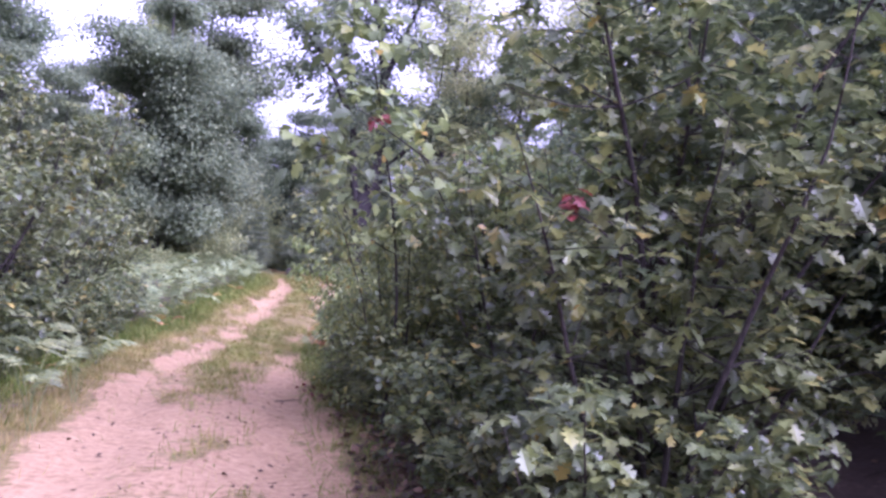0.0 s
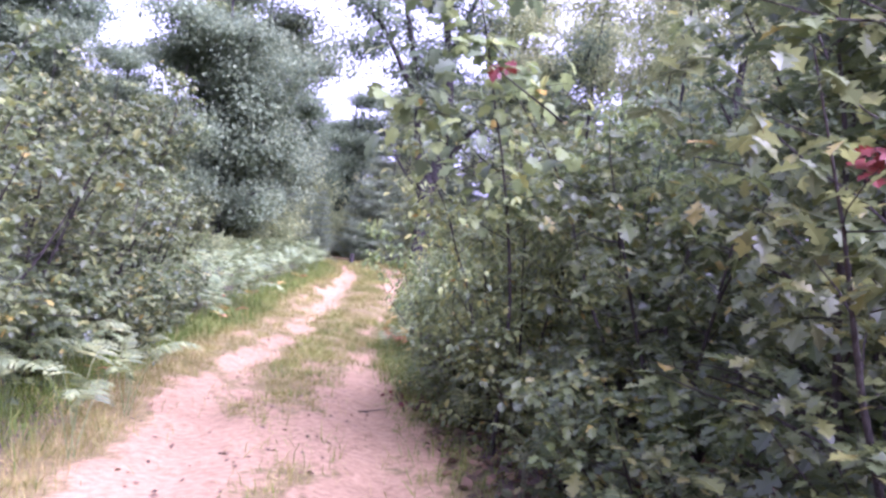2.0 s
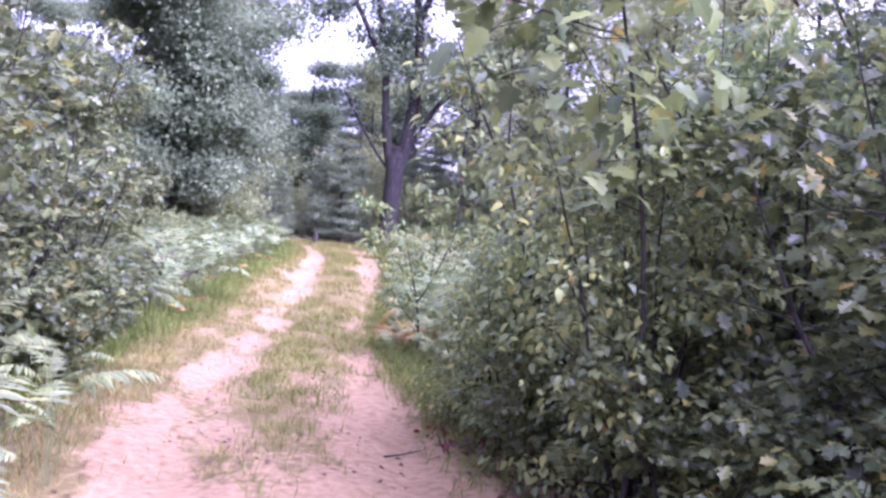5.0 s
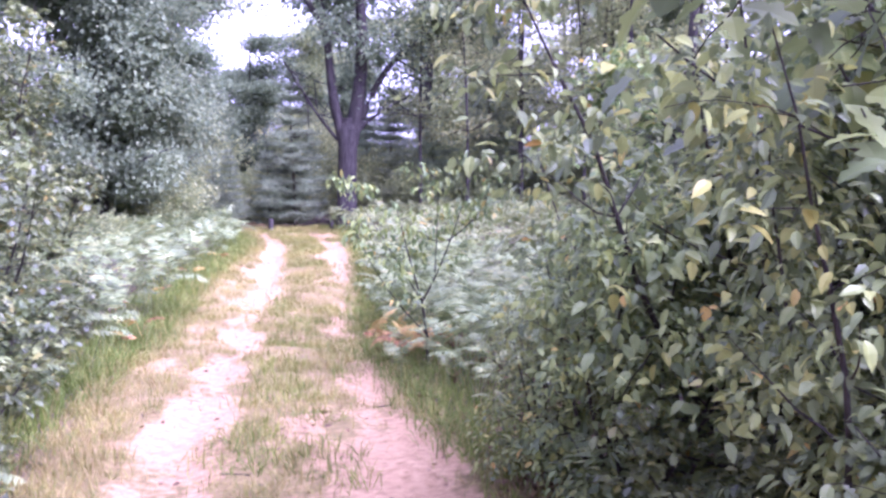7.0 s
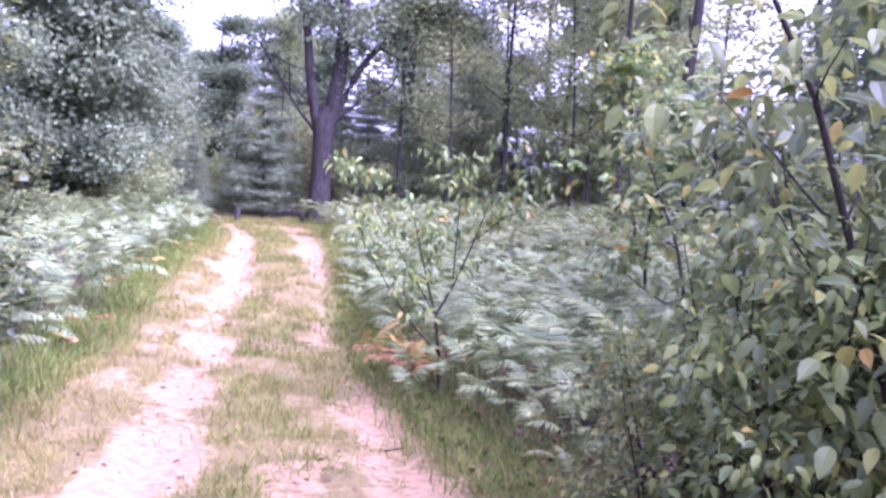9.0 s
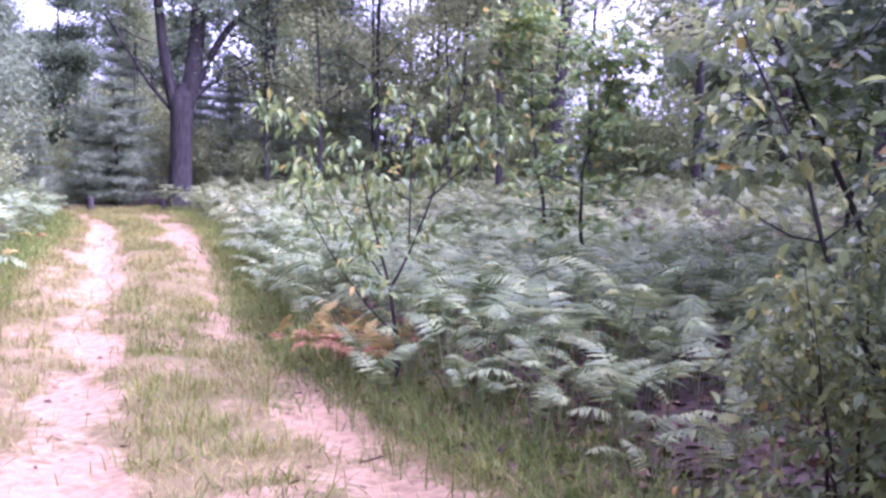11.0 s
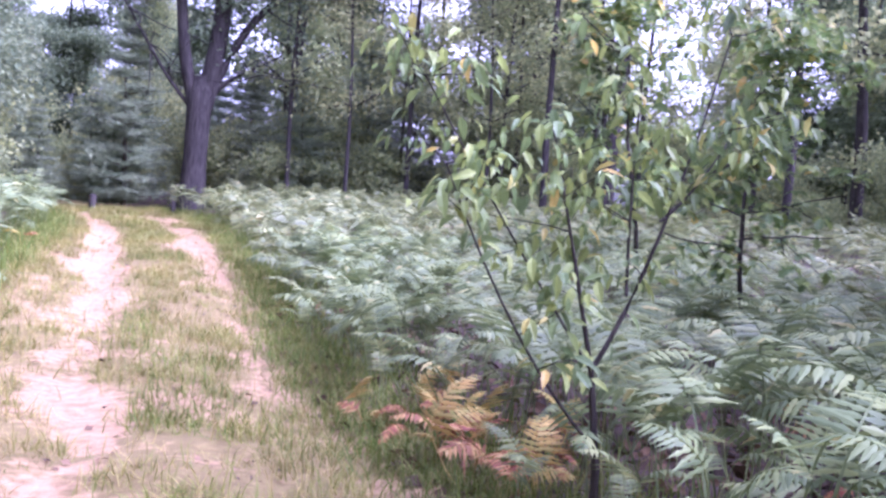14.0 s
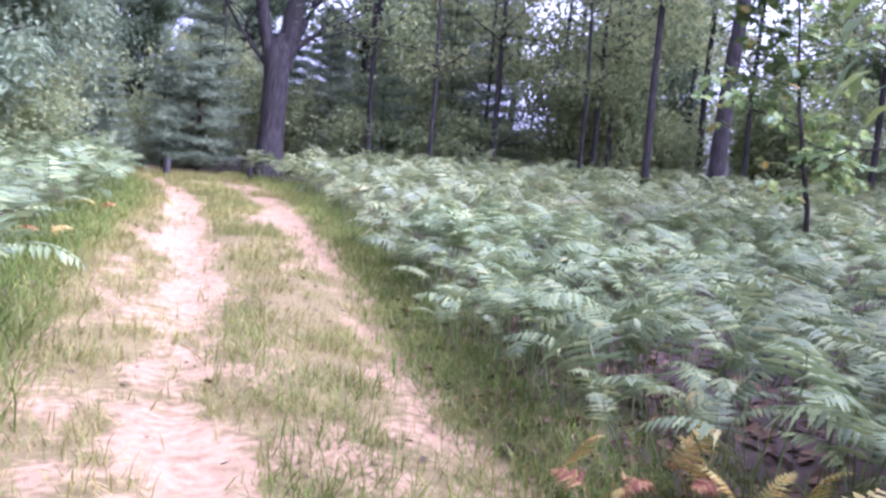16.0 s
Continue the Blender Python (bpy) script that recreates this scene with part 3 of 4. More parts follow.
# ---- shrubs beside the trail ----
oak_a = shrub("oak_sapling", "dense young oak with glossy lobed green leaves", "shrub", 4.6, 1.7, 7, 5200, OAK_LEAF, 0.13, OAK, 31, 0.16, group="young oaks beside the trail")
oak_b = shrub("oak_sapling", "dense young oak with glossy lobed green leaves", "shrub", 3.6, 1.5, 7, 4600, OAK_LEAF, 0.125, OAK, 32, 0.15, low=0.05, group="young oaks beside the trail")
oak_c = shrub("oak_sapling", "low bushy oak sapling with lobed leaves", "shrub", 1.9, 1.1, 6, 2600, OAK_LEAF, 0.12, OAK, 33, 0.13, low=0.0, group="young oaks beside the trail")
cherry_a = shrub("cherry_bush", "leafy wild cherry bush with pale pointed leaves", "shrub", 3.2, 1.3, 7, 5600, OVAL_LEAF, 0.088, CHERRY, 34, 0.13, low=0.05, group="cherry bushes")
stand(oak_a, 3.1, 7.0, 20)
stand(oak_b, 2.75, 6.0, 70, 0.85)
stand(oak_c, 2.2, 5.25, 10, 0.75)
stand(cherry_a, 2.75, 11.9, 0, 0.95)
for o, x, y, a, s in (
        (oak_b, 2.85, 9.0, 140, 0.95), (oak_b, 3.3, 10.9, 250, 1.05), (oak_c, 2.2, 7.5, 80, 0.8), (oak_c, 2.15, 8.7, 150, 0.8), (oak_c, 2.15, 9.9, 200, 0.8), (oak_c, 1.95, 11.2, 310, 0.62), (oak_c, 2.15, 6.4, 30, 0.7),
        (oak_a, 5.0, 9.5, 100, 1.1), (oak_a, 5.6, 12.2, 220, 1.05), (oak_a, 5.4, 6.0, 300, 1.1), (oak_c, 4.0, 4.9, 120, 0.8),
        (oak_b, 5.2, 4.3, 10, 1.1), (oak_a, 7.4, 8.5, 170, 1.15),
        (oak_b, -2.25, 10.2, 30, 0.95), (oak_b, -2.30, 12.6, 120, 0.95), (oak_b, -2.25, 15.0, 210, 0.95), (oak_b, -2.05, 17.2, 330, 0.85),
        (oak_c, -1.9, 11.4, 75, 0.85), (oak_c, -1.8, 13.8, 165, 0.85), (oak_c, -1.60, 16.2, 255, 0.8), (oak_c, -2.0, 9.2, 20, 0.9), (oak_c, -1.5, 13.4, 300, 0.75), (oak_c, -1.55, 15.3, 110, 0.75), (oak_c, -1.75, 17.8, 60, 0.8), (oak_c, -1.6, 19.8, 200, 0.75), (oak_b, -2.6, 19.2, 250, 0.85),
        (oak_a, -4.6, 11.5, 60, 1.05), (oak_a, -4.8, 15.5, 190, 1.1), (oak_a, -4.4, 19.5, 280, 1.0), (oak_b, -3.4, 21.5, 100, 0.9), (oak_b, -2.6, 25.5, 60, 0.8), (oak_a, -3.6, 27.5, 10, 1.2)):
    copy_thing(o, place(x, y, a, s))
for x, y, a, s in ((1.95, 12.2, 130, 0.62), (3.5, 11.6, 250, 1.15), (2.2, 10.6, 40, 0.72), (2.5, 12.7, 300, 0.75), (1.9, 12.9, 200, 0.42)):
    copy_thing(cherry_a, place(x, y, a, s))


def red_spray(parent, x, y, z, n, seed):
    """A twig with reddened leaves, on a shrub that already stands in its place."""
    r = np.random.default_rng(seed)
    inv = parent.matrix_basis.inverted()
    ln = curve_points((x + 0.5, y + 0.3, z - 0.25), (-0.5, -0.3, 0.22), 0.75, 5, 0.15, 0, r)
    local = np.array([inv @ Vector(p) for p in ln])
    twig = part("red_twig", mesh_of("red_twig", *tube(local, np.linspace(0.008, 0.003, len(ln)), 4), TWIG, True), parent)
    part("red_leaves", mesh_of("red_leaves", *leaves_on([local[3:]], n, 0.05, OAK_LEAF, 0.11, r, 0.3), RED), twig, "cluster of leaves turned red")


edge_maple = tree("maple_sapling", "slim young maple with thin dark stem and large leaves", 4.4, 0.034, 0.4, 0.9, 520, 57, MAPLE_LEAF, 0.145, CHERRY, 0.15, 13, bark=TWIG)
edge_maple.matrix_basis = place(1.92, 10.1, 0, 1.0, 0.03) @ pose(0, 0, 0, 3, -7, 30)
red_spray(edge_maple, 1.4, 8.7, 2.78, 14, 1)
red_spray(oak_a, 2.15, 5.75, 2.1, 12, 2)


leaning = tree("leaning_oak_sapling", "thin dark oak sapling leaning over the ferns", 3.6, 0.06, 0.6, 1.1, 420, 58, OAK_LEAF, 0.15, OAK, 0.16, 10, bark=TWIG)
leaning.matrix_basis = place(5.7, 15.5) @ pose(0, 0, 0, -4, -22, 0)


# the many-stemmed cherry sapling at the edge of the ferns
def forked_sapling():
    r = np.random.default_rng(51)
    t = thing("cherry_sapling", "slender forked cherry sapling with drooping yellow-green leaves", "sapling")
    lines = []
    root, fork = np.array([0, 0, -0.05]), np.array([-0.05, 0.03, 0.66])
    shoots = (
        (fork, (0.2, 0, 1.05), (0.48, 0, 2.0), 0.011), (fork, (-0.16, 0, 1.0), (-0.3, 0.05, 1.6), 0.011), ((-0.02, 0.01, 0.36), (-0.42, 0, 0.72), (-0.72, 0.05, 1.4), 0.007),
        (fork, (-0.3, 0.3, 1.15), (-0.66, 0.4, 1.74), 0.006), ((0.08, 0.02, 0.95), (0.12, 0.1, 1.3), (0.15, 0.12, 1.85), 0.007), ((0.2, 0, 1.25), (0.5, 0.1, 1.4), (0.78, 0.2, 1.75), 0.007))
    for k, (a, m, e, thick_) in enumerate(shoots):
        a, m, e = np.array(a), np.array(m), np.array(e)
        u = np.linspace(0, 1, 9)[:, None]
        ln = (1 - u) ** 2 * a + 2 * u * (1 - u) * m + u ** 2 * e
        pieces, twigs = [tube(ln, np.linspace(thick_, 0.003, 9), 6)], []
        if k == 0:
            pieces.append(tube(np.stack([root, (root + fork) / 2 + [0.02, 0, 0], fork]), (0.02, 0.017, 0.012), 7))
        for j in range(9):
            i = r.integers(3, 9)
            b = r.uniform(0, 6.28)
            s = curve_points(ln[i], (np.cos(b), np.sin(b), 0.35), r.uniform(0.15, 0.4), 5, 0.25, 0.1, r)
            twigs.append(tube(s, np.linspace(0.003, 0.0012, len(s)), 4))
            lines.append(s)
        stem = part("stem", mesh_of("stem", *joined(pieces), TWIG, True), t)
        for w in twigs:
            part("twig", mesh_of("twig", *w, TWIG, True), stem)
        lines.append(ln[5:])
    part("crown", mesh_of("crown", *leaves_on(lines, 1000, 0.07, LANCE_LEAF, 0.078, r, 0.3, 0.55), SAPLING), t)
    return t


stand(forked_sapling(), 2.07, 16.62, 0)
maple = tree("maple_sapling", "small young maple standing among the ferns", 3.4, 0.05, 0.36, 0.95, 1900, 52, OAK_LEAF, 0.115, SAPLING, 0.15, 16, bark=TWIG)
stand(maple, 5.5, 19.4)
copy_thing(maple, place(7.7, 23.6, 60, 1.4))
copy_thing(maple, place(8.2, 17.6, 90, 1.35))
copy_thing(maple, place(9.8, 19.6, 200, 1.5))

red_seedling = shrub("red_seedling", "small oak seedling with leaves turned dark red", "seedling", 0.35, 0.15, 3, 60, PLAIN_LEAF, 0.06, RED, 59, 0.05, low=0.1)
stand(red_seedling, 1.5, 11.95)


def fallen_twig(length, seed):
    r = np.random.default_rng(seed)
    ln = curve_points((0, 0, 0.008), (1, 0, 0), length, 5, 0.25, 0, r)
    ln[:, 2] = 0.008
    side = curve_points(ln[3], (0.7, 0.7, 0), length * 0.35, 3, 0.2, 0, r)
    side[:, 2] = 0.008
    return grafted(tube(ln, np.linspace(0.007, 0.003, len(ln)), 5), 5, [(tube(side, np.linspace(0.004, 0.002, len(side)), 4), 3)])


twig = tagged(new("fallen_twig", mesh_of("fallen_twig", *fallen_twig(0.35, 1), TWIG, True)), "dry dark twig lying on the sand", "twig", "fallen twigs")
stand(twig, 1.0, 11.9, 20, 1, 0)
for x, y, a, s in ((-0.3, 9.2, 70, 0.7), (0.2, 13.6, 140, 0.6), (1.3, 15.3, 10, 0.8), (-0.5, 15.2, 100, 0.6), (0.9, 8.4, 200, 0.6), (1.5, 16.9, 160, 0.7), (0.6, 19.6, 30, 0.7)):
    copy_thing(twig, place(x, y, a, s, 0))

def trail_post(high, seed):
    """A weathered round post, slightly split and worn at the top."""
    r = np.random.default_rng(seed)
    ln = np.array([(0, 0, -0.15), (0.01, 0, high * 0.4), (0.02, 0.01, high * 0.9), (0.02, 0.01, high), (0.02, 0.01, high + 0.015)])
    V, F = tube(ln, (0.085, 0.08, 0.077, 0.065, 0.012), 10)
    V[:, :2] += r.normal(0, 0.004, (len(V), 2))
    return mesh_of("trail_post", V, F, BARK, True)


post = tagged(new("trail_post", trail_post(0.42, 1)), "short dark wooden post where the trail ends", "post", "posts at the trail's end")
stand(post, 2.25, 38.1, 0, 1, 0)
copy_thing(post, place(4.25, 38.3, 70, 0.85, 0))

# ---- bracken ----
F_A, F_B, F_C = (frond_mesh("frond", FERN, k, st, bl) for k, st, bl in ((1, 0.55, 0.44), (2, 0.64, 0.48), (3, 0.45, 0.4)))
D_A, Y_A = frond_mesh("frond", FERN_DEAD, 4, 0.38, 0.46), frond_mesh("frond", FERN_YELLOW, 5, 0.46, 0.5)
fern_a = fern("bracken_fern", "grey-green bracken fern with broad arching fronds", (F_A, F_B, F_C), 3, 1)
fern_b = fern("bracken_fern", "grey-green bracken fern with broad arching fronds", (F_B, F_C, F_A), 4, 2)
fern_d = fern("withered_fern", "withered orange-brown bracken fern among green ones", (D_A, D_A, Y_A), 3, 3, "withered ferns")
fern_y = fern("yellowed_fern", "yellowing bracken fern at the trail side", (Y_A, D_A), 2, 4, "withered ferns")
rf = np.random.default_rng(61)
stand(fern_a, 2.9, 15.4, 40)
stand(fern_b, 3.6, 16.2, 170)
stand(fern_d, 1.88, 17.35, 20, 0.72)
stand(fern_y, 1.95, 17.75, 250, 0.66)
for x, y, a, s in ((2.22, 18.55, 120, 0.62), (2.45, 18.75, 200, 0.61), (2.10, 17.45, 310, 0.62), (2.25, 17.25, 80, 0.59), (2.40, 18.15, 10, 0.57), (2.75, 19.15, 60, 0.61), (3.9, 17.4, 200, 0.7), (2.05, 18.20, 150, 0.65), (2.00, 18.80, 300, 0.65), (4.6, 16.6, 80, 0.7), (2.60, 17.55, 40, 0.61)):
    copy_thing(fern_d, place(x, y, a, s))
for x, y, a, s in ((2.05, 17.0, 60, 0.75), (2.25, 17.35, 170, 0.8), (2.4, 17.9, 290, 0.7), (2.3, 18.5, 20, 0.72), (3.3, 16.3, 100, 0.6)):
    copy_thing(fern_d, place(x, y, a, s))
for x, y, a, s in ((1.95, 16.95, 200, 0.72), (2.2, 17.75, 80, 0.7), (3.0, 16.0, 330, 0.6), (3.8, 16.5, 140, 0.6)):
    copy_thing(fern_y, place(x, y, a, s))
for x, y, a, s in ((0.35, 27.5, 30, 1), (-0.6, 23, 130, 0.9), (-0.2, 25.2, 250, 0.9), (-1.2, 21.4, 20, 1.1), (4.3, 25.5, 20, 0.95), (-0.75, 19.8, 90, 1.1), (-1.5, 12.3, 60, 0.5), (-0.9, 18.6, 10, 1), (6.4, 23, 200, 0.9), (1.95, 17.70, 40, 0.59), (2.15, 17.80, 280, 0.48), (2.05, 18.60, 100, 0.55)):
    copy_thing(fern_y, place(x, y, a, s))
copy_thing(fern_y, place(1.55, 4.35, 200, 1.8, 0.03, 1.65))
near = [(2.0, 16.35), (2.45, 16.4), (1.8, 16.8), (2.6, 16.9), (1.65, 15.9), (2.3, 15.8)]
while len(near) < 265:
    y = rf.uniform(12.8, 25)
    e = float(np.interp(y, TRAIL_Y, RIGHT_X))
    x = e + 0.1 + rf.uniform(0, 1) ** 1.3 * 6.2
    if min((math.hypot(x - a, y - b) for a, b in near), default=9) > 0.33 and not (x < 3.6 and y < 14.2):
        near.append((x, y))
for k, (x, y) in enumerate(near):
    if math.hypot(x - 1.95, y - 17.5) < 0.35:
        continue
    e = x - float(np.interp(y, TRAIL_Y, RIGHT_X))
    copy_thing((fern_a, fern_b)[k % 2], place(x, y, rf.uniform(0, 360), rf.uniform(0.66, 0.88) * min(1, 0.75 + 0.2 * e) * min(1.0, 0.82 + 0.05 * max(0, y - 13.5))))
edge = []
while len(edge) < 34:
    y = rf.uniform(13.3, 15.6)
    x = float(np.interp(y, TRAIL_Y, RIGHT_X)) + 0.22 + rf.uniform(0, 1) * 2.2
    if min((math.hypot(x - a, y - b) for a, b in edge), default=9) > 0.28:
        edge.append((x, y))
for k, (x, y) in enumerate(edge):
    copy_thing((fern_a, fern_b)[k % 2], place(x, y, rf.uniform(0, 360), rf.uniform(0.48, 0.66)))
for k in range(70):
    y = rf.uniform(8.5, 32)
    x = float(np.interp(y, TRAIL_Y, LEFT_X)) - 0.25 - rf.uniform(0, 1) * (0.5 if y < 17 else 2.2)
    copy_thing((fern_a, fern_b)[k % 2], place(x, y, rf.uniform(0, 360), rf.uniform(0.75, 1.0)))

for x, y, a in ((-0.95, 10.9, 20), (-1.05, 11.6, 140), (-1.15, 12.2, 260), (-1.2, 10.2, 80), (-1.0, 9.4, 200)):
    copy_thing(fern_b, place(x, y, a, 0.85))
for x, y, a in ((1.85, 7.2, 0), (1.9, 8.1, 50), (1.85, 8.9, 100), (1.75, 10.4, 150), (1.85, 11.2, 200), (1.8, 12.0, 250), (2.0, 6.4, 300), (2.1, 5.8, 40)):
    copy_thing(fern_a, place(x, y, a, 0.6))

G_A, G_B = frond_mesh("frond", FERN, 6, 0.54, 0.58, False), frond_mesh("frond", FERN, 7, 0.46, 0.52, False)


def fern_field(name, label, n, seed, region, kinds=(G_A, G_B)):
    r = np.random.default_rng(seed)
    pieces = []
    for me in kinds:
        tv = np.empty(len(me.vertices) * 3, np.float32)
        me.vertices.foreach_get("co", tv)
        tf = np.empty(len(me.polygons) * 3, np.int32)
        me.polygons.foreach_get("vertices", tf)
        x, y = region(r, n // 2)
        P = np.stack([x, y, height(x, y)], 1)
        m = len(x)
        pieces.append(scatter((tv.reshape(-1, 3), tf.reshape(-1, 3)), P, r.uniform(0.6, 1.05, m), r.uniform(0, 6.28, m), r.normal(-0.05, 0.24, m), r.normal(0, 0.26, m)))
    tagged(new(name, mesh_of(name, *joined(pieces), FERN)), label, "ferns", kind="stuff")


def right_field(r, n):
    y = r.uniform(12.5, 39, n)
    x = np.interp(y, TRAIL_Y, RIGHT_X) + 0.15 + r.uniform(0, 1, n) ** 1.2 * 26
    k = (y > 24.5) | (x > np.interp(y, TRAIL_Y, RIGHT_X) + 5.5)
    return x[k], y[k]


def left_field(r, n):
    y = r.uniform(17, 38, n)
    x = np.interp(y, TRAIL_Y, LEFT_X) - 0.3 - r.uniform(0, 1, n) ** 1.3 * 7
    return x, y


fern_field("fern_field", "wide field of grey-green bracken under the trees", 6200, 71, right_field)
fern_field("fern_bank", "bank of bracken along the trail", 1100, 72, left_field)


def near_field(r, n):
    y = r.uniform(13.6, 25, n)
    x = np.interp(y, TRAIL_Y, RIGHT_X) + 0.3 + r.uniform(0, 1, n) ** 1.2 * 5.6
    k = ((x > 4.0) | (y > 15.2)) & (np.hypot(x - 1.95, y - 17.6) > 0.42)
    return x[k], y[k]


fern_field("fern_thicket", "close-grown bracken fronds at the trail side", 1150, 73, near_field, (F_A, F_C))

# ---- woodland ----
big = thing("great_oak", "large old oak with a forked grey-brown trunk", "tree")
rb = np.random.default_rng(81)
part("trunk", mesh_of("trunk", *tube(np.array([(0, 0, -0.3), (0, 0, 0.3), (0.03, 0, 1.4), (0.06, 0, 2.5), (0.08, 0, 3.1), (0.1, 0, 3.5)]), (0.46, 0.35, 0.3, 0.31, 0.34, 0.2), 14), BARK, True), big)


def smooth_line(points, n=14):
    """A bending limb through its few turning points."""
    P = np.array(points, float)
    k = np.linspace(0, len(P) - 1, n)
    L = np.stack([np.interp(k, np.arange(len(P)), P[:, c]) for c in range(3)], 1)
    for _ in range(2):
        L[1:-1] = (L[:-2] + 2 * L[1:-1] + L[2:]) / 4
    return L


limb_lines = (
    (((0.16, 0, 2.7), (0.5, 0, 4.4), (0.6, 0, 6.4), (0.4, 0, 8.4), (-0.5, 0.3, 12.5)), 0.27),
    (((0.45, 0, 7.9), (1.0, 0.1, 9.4), (2.0, 0, 12.4)), 0.14),
    (((-0.04, 0, 2.6), (-0.42, 0, 4.2), (-0.55, 0, 6.2), (-0.95, 0, 8.2), (-2.0, 0, 12)), 0.18),
    (((0.2, 0, 2.8), (0.95, 0, 4.5), (1.7, 0, 5.6), (3.6, 0.2, 6.8), (5.6, -0.4, 8.4)), 0.13),
    (((0, 0, 2.5), (-0.8, 0.2, 3.5), (-1.9, 0.3, 5.3)), 0.06),
    (((0.2, 0, 2.8), (0.8, 0, 3.5), (2.0, -0.3, 4.2)), 0.06),
    (((-0.5, 0, 6.0), (-2.2, -1.0, 8.6), (-4.4, -2.0, 10.2)), 0.11))
lines = []
for points, rad in limb_lines:
    ln = smooth_line(points)
    limb = part("limb", mesh_of("limb", *tube(ln, np.linspace(rad, rad * 0.35, len(ln)), 9), BARK, True), big)
    for j in range(13):
        i = rb.integers(5, len(ln))
        s = curve_points(ln[i], (*rb.normal(0, 1, 2), rb.normal(0.25, 0.4)), rb.uniform(0.9, 2.4), 6, 0.35, 0, rb)
        part("branch", mesh_of("branch", *tube(s, np.linspace(min(0.045, rad * 0.3), 0.008, len(s)), 5), BARK, True), limb)
        if s[-1, 2] > 5.2:
            lines.append(s)
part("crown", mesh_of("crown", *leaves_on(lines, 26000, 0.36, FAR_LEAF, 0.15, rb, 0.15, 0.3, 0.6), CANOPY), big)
stand(big, 5.0, 39.8, 0, 1.08)

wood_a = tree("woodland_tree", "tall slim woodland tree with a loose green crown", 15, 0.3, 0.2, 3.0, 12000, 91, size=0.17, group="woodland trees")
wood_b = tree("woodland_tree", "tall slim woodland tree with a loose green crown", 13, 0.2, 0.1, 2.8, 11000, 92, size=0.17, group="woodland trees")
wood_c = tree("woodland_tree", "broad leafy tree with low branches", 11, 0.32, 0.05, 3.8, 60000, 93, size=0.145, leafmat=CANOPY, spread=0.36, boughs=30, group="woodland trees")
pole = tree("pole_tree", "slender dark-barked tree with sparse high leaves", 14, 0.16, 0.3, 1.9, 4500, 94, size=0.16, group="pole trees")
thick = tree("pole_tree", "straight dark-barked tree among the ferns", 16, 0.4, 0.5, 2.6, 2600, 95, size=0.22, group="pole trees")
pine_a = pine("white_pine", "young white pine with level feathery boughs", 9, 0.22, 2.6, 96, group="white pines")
stand(wood_a, 9.5, 46)
stand(wood_b, 20, 42)
stand(wood_c, -1.9, 36.4, 0, 1.0)
stand(pole, 11.3, 39.4)
thick.matrix_basis = place(14.3, 33.4) @ pose(0, 0, 0, 0, -1.0, 0)
stand(pine_a, 3.3, 40.4, 0, 0.62)
for x, y, a, s in ((0.6, 42.0, 70, 0.5), (7.6, 44, 130, 0.95), (4.6, 47, 200, 0.7), (10.5, 48, 310, 1.1), (-2.4, 40, 20, 0.95), (1.0, 39.6, 250, 0.5), (2.4, 40.6, 110, 0.55), (-0.8, 38.2, 300, 0.6), (6.9, 40.8, 20, 0.75), (3.3, 40.9, 80, 0.6), (8.4, 40.6, 10, 0.85), (6.4, 43.0, 60, 0.8), (10.9, 41.8, 100, 1.05), (13.2, 43.4, 150, 1.0), (16.2, 42.0, 40, 0.9)):
    copy_thing(pine_a, place(x, y, a, s))
for x, y, a, s in ((13.9, 38.2, 30, 0.9), (13.25, 34.7, 120, 1.15), (14.6, 38.6, 170, 0.8), (12.6, 36.8, 200, 0.7), (14.3, 41, 90, 1.0), (12.0, 41.5, 140, 0.8), (15.6, 39.5, 260, 1.1), (17.4, 36, 10, 0.9), (18.2, 39, 80, 1.2), (9.0, 38.5, 200, 0.75), (7.6, 39.5, 20, 0.9), (20.5, 34.5, 300, 1.1), (22.5, 31, 70, 1.2), (16.9, 44.5, 40, 1.2), (19.5, 28.0, 130, 1.1), (13.4, 26.5, 230, 1.0)):
    copy_thing(pole, place(x, y, a, s))
for x, y, a, s in ((8.6, 43, 60, 1.0), (21.4, 31.5, 200, 0.9), (17.2, 25.0, 300, 0.9), (15.0, 21.0, 40, 0.9)):
    copy_thing(thick, place(x, y, a, s))
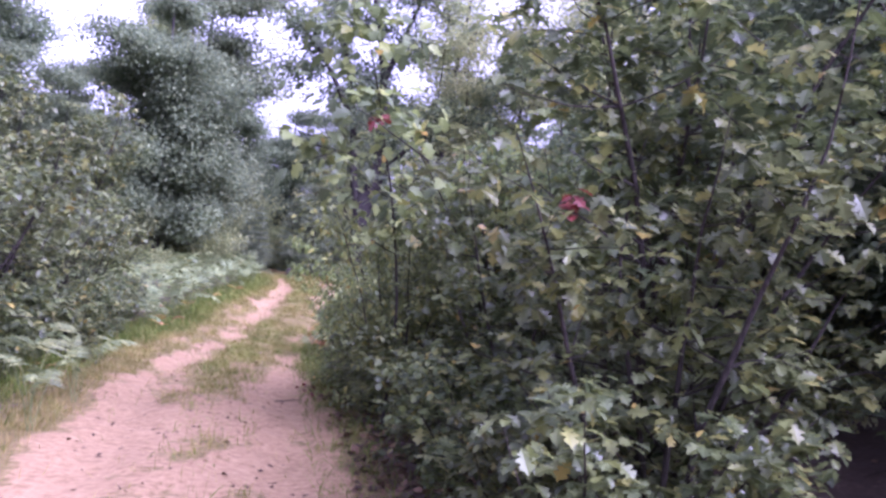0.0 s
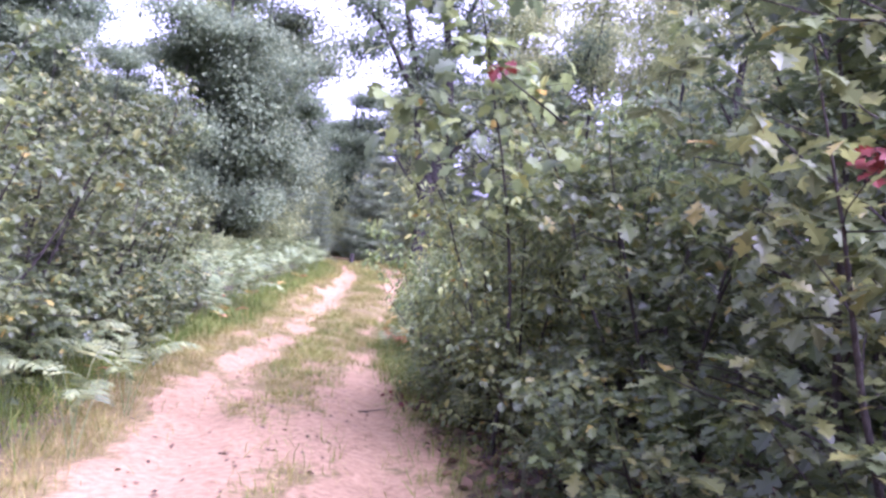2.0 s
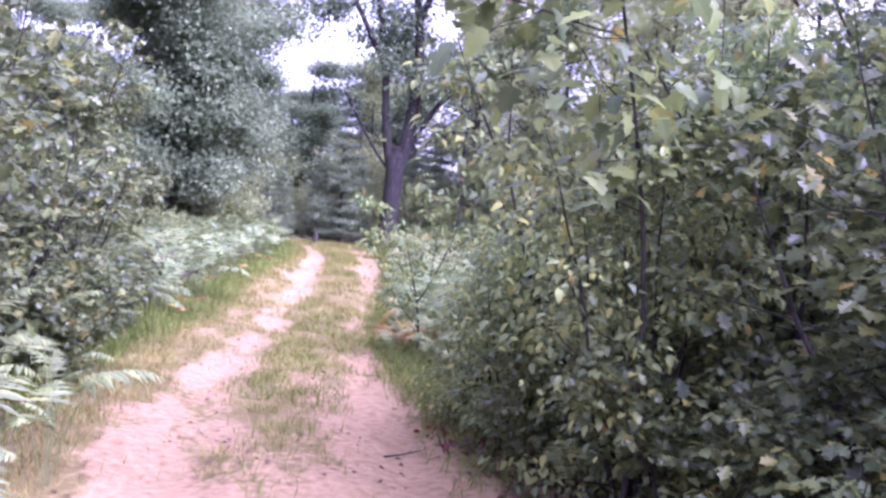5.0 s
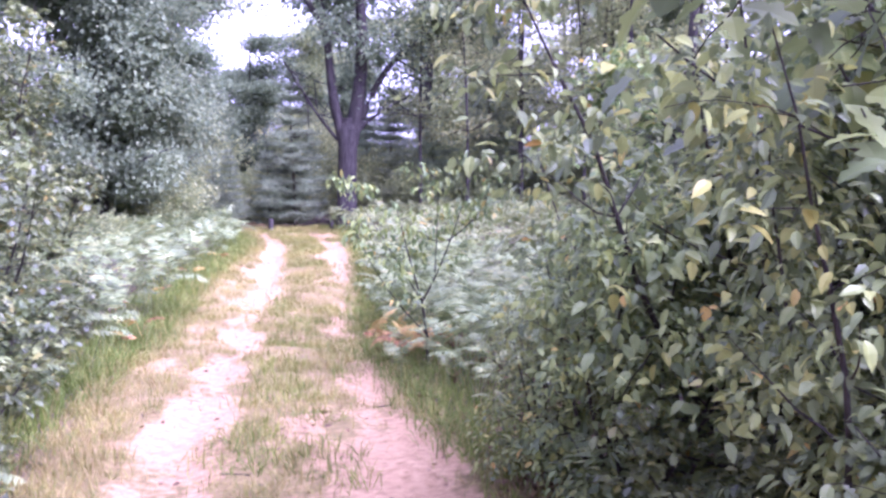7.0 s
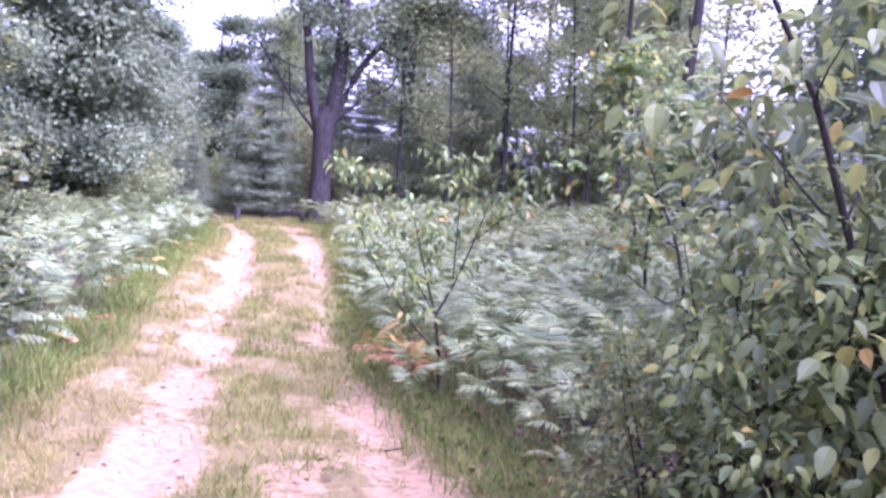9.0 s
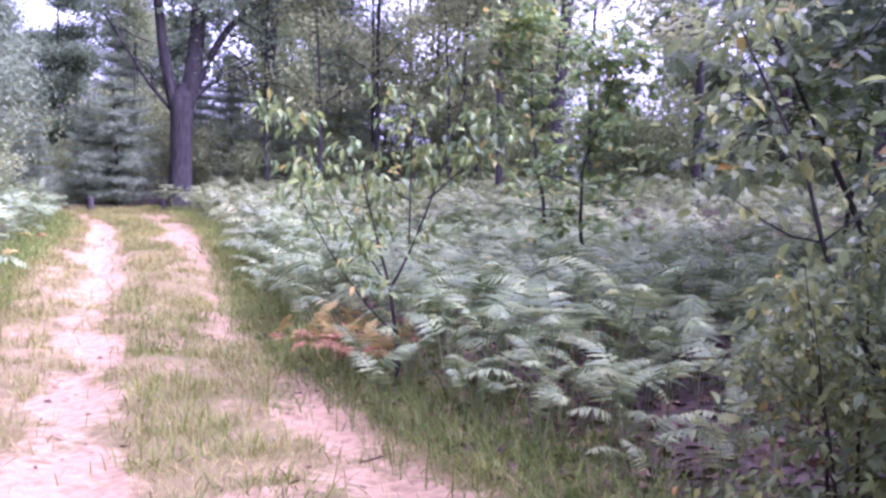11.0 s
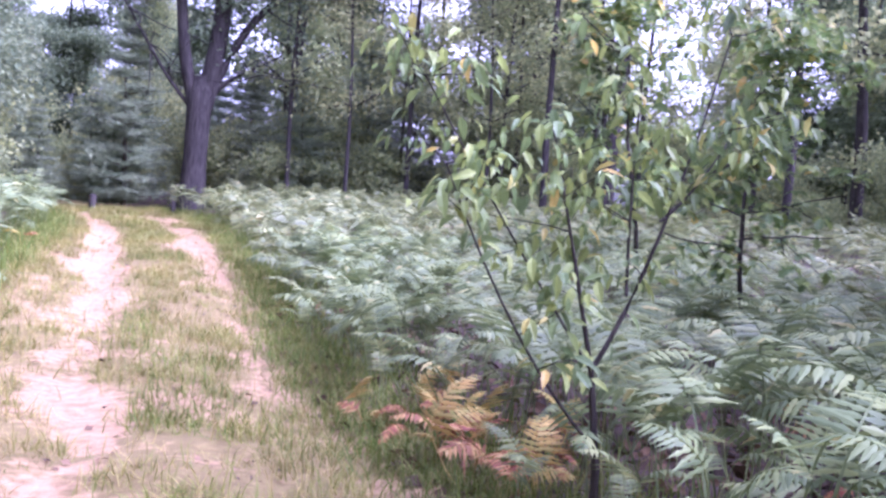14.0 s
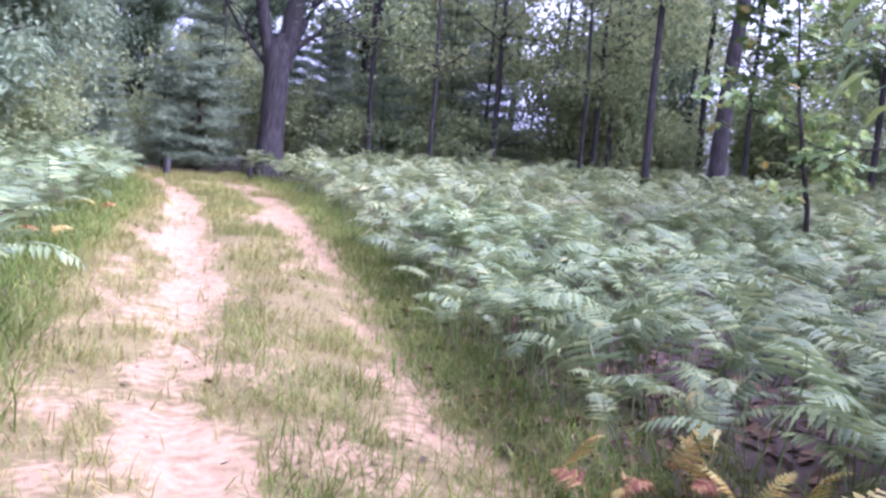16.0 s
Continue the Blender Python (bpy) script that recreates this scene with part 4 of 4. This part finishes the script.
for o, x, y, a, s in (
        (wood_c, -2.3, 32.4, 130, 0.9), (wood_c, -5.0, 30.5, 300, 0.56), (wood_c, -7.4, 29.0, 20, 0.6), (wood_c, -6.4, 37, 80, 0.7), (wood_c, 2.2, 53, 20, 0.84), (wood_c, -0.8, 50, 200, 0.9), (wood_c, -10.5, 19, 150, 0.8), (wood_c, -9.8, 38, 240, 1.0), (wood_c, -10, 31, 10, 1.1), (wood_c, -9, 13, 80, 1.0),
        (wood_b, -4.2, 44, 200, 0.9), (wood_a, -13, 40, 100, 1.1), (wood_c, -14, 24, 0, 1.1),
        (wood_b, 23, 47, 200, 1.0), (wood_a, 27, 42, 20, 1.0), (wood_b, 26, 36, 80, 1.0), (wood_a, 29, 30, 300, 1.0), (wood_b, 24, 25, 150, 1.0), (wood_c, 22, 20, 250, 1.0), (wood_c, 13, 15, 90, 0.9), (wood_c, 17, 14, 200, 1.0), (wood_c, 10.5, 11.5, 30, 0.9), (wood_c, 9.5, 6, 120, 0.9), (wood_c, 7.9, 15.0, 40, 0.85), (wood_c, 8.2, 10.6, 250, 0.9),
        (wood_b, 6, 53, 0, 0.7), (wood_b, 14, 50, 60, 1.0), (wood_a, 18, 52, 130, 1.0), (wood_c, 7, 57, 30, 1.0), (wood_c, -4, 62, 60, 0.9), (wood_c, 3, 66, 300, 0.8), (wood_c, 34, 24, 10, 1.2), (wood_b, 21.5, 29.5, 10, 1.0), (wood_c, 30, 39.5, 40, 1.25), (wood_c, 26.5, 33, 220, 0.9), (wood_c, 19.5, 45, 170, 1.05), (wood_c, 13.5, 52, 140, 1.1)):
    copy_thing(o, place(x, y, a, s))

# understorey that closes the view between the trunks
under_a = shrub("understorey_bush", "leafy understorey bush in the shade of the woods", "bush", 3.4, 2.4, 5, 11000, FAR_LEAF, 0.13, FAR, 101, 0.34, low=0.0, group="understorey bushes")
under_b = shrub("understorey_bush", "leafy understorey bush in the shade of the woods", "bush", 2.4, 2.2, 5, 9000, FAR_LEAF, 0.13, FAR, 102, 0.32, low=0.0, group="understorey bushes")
stand(under_a, 9.5, 42.5)
stand(under_b, 7.2, 42.2)
ru = np.random.default_rng(103)
row = [(7.2, 40.6), (9.8, 41.2), (14.6, 39.6), (17.6, 40.2), (20.4, 37.2), (22.6, 33.4), (6.0, 42.2), (-2.0, 36.6), (-1.6, 33.8), (-2.6, 30.2), (12.0, 44.0), (14.5, 46.0), (17.5, 43.5), (20.0, 45.5), (22.5, 41.0), (24.5, 38.5), (26.0, 34.0), (27.5, 29.5), (25.5, 25.5), (21.5, 24.0), (18.5, 19.5), (15.5, 17.5), (12.0, 16.0), (10.0, 14.5), (8.5, 49.0), (19.0, 49.0), (13.0, 50.0), (24.0, 50.0), (5.0, 52.0), (2.0, 48.0), (-1.0, 46.0), (-3.5, 42.0), (-5.0, 38.0), (-4.0, 35.5), (-5.5, 31.0), (-4.6, 24.0), (-6.5, 23.0), (-7.5, 17.5), (-7.0, 13.5), (-7.5, 9.0), (28.0, 46.0), (30.0, 39.0), (32.0, 33.0), (30.0, 25.0), (23.0, 17.0), (8.0, 5.0), (7.5, 12.0), (-1.5, 50.0), (0.3, 44.5), (3.4, 45.5), (16.0, 48.0), (21.0, 38.8), (10.6, 44.6), (23.0, 30.0), (20.8, 29.0), (24.5, 28.0)]
for k, (x, y) in enumerate(row):
    copy_thing((under_a, under_b)[k % 2], place(x, y, ru.uniform(0, 360), ru.uniform(0.6, 1.3), 0.05, ru.uniform(0.7, 1.4)))
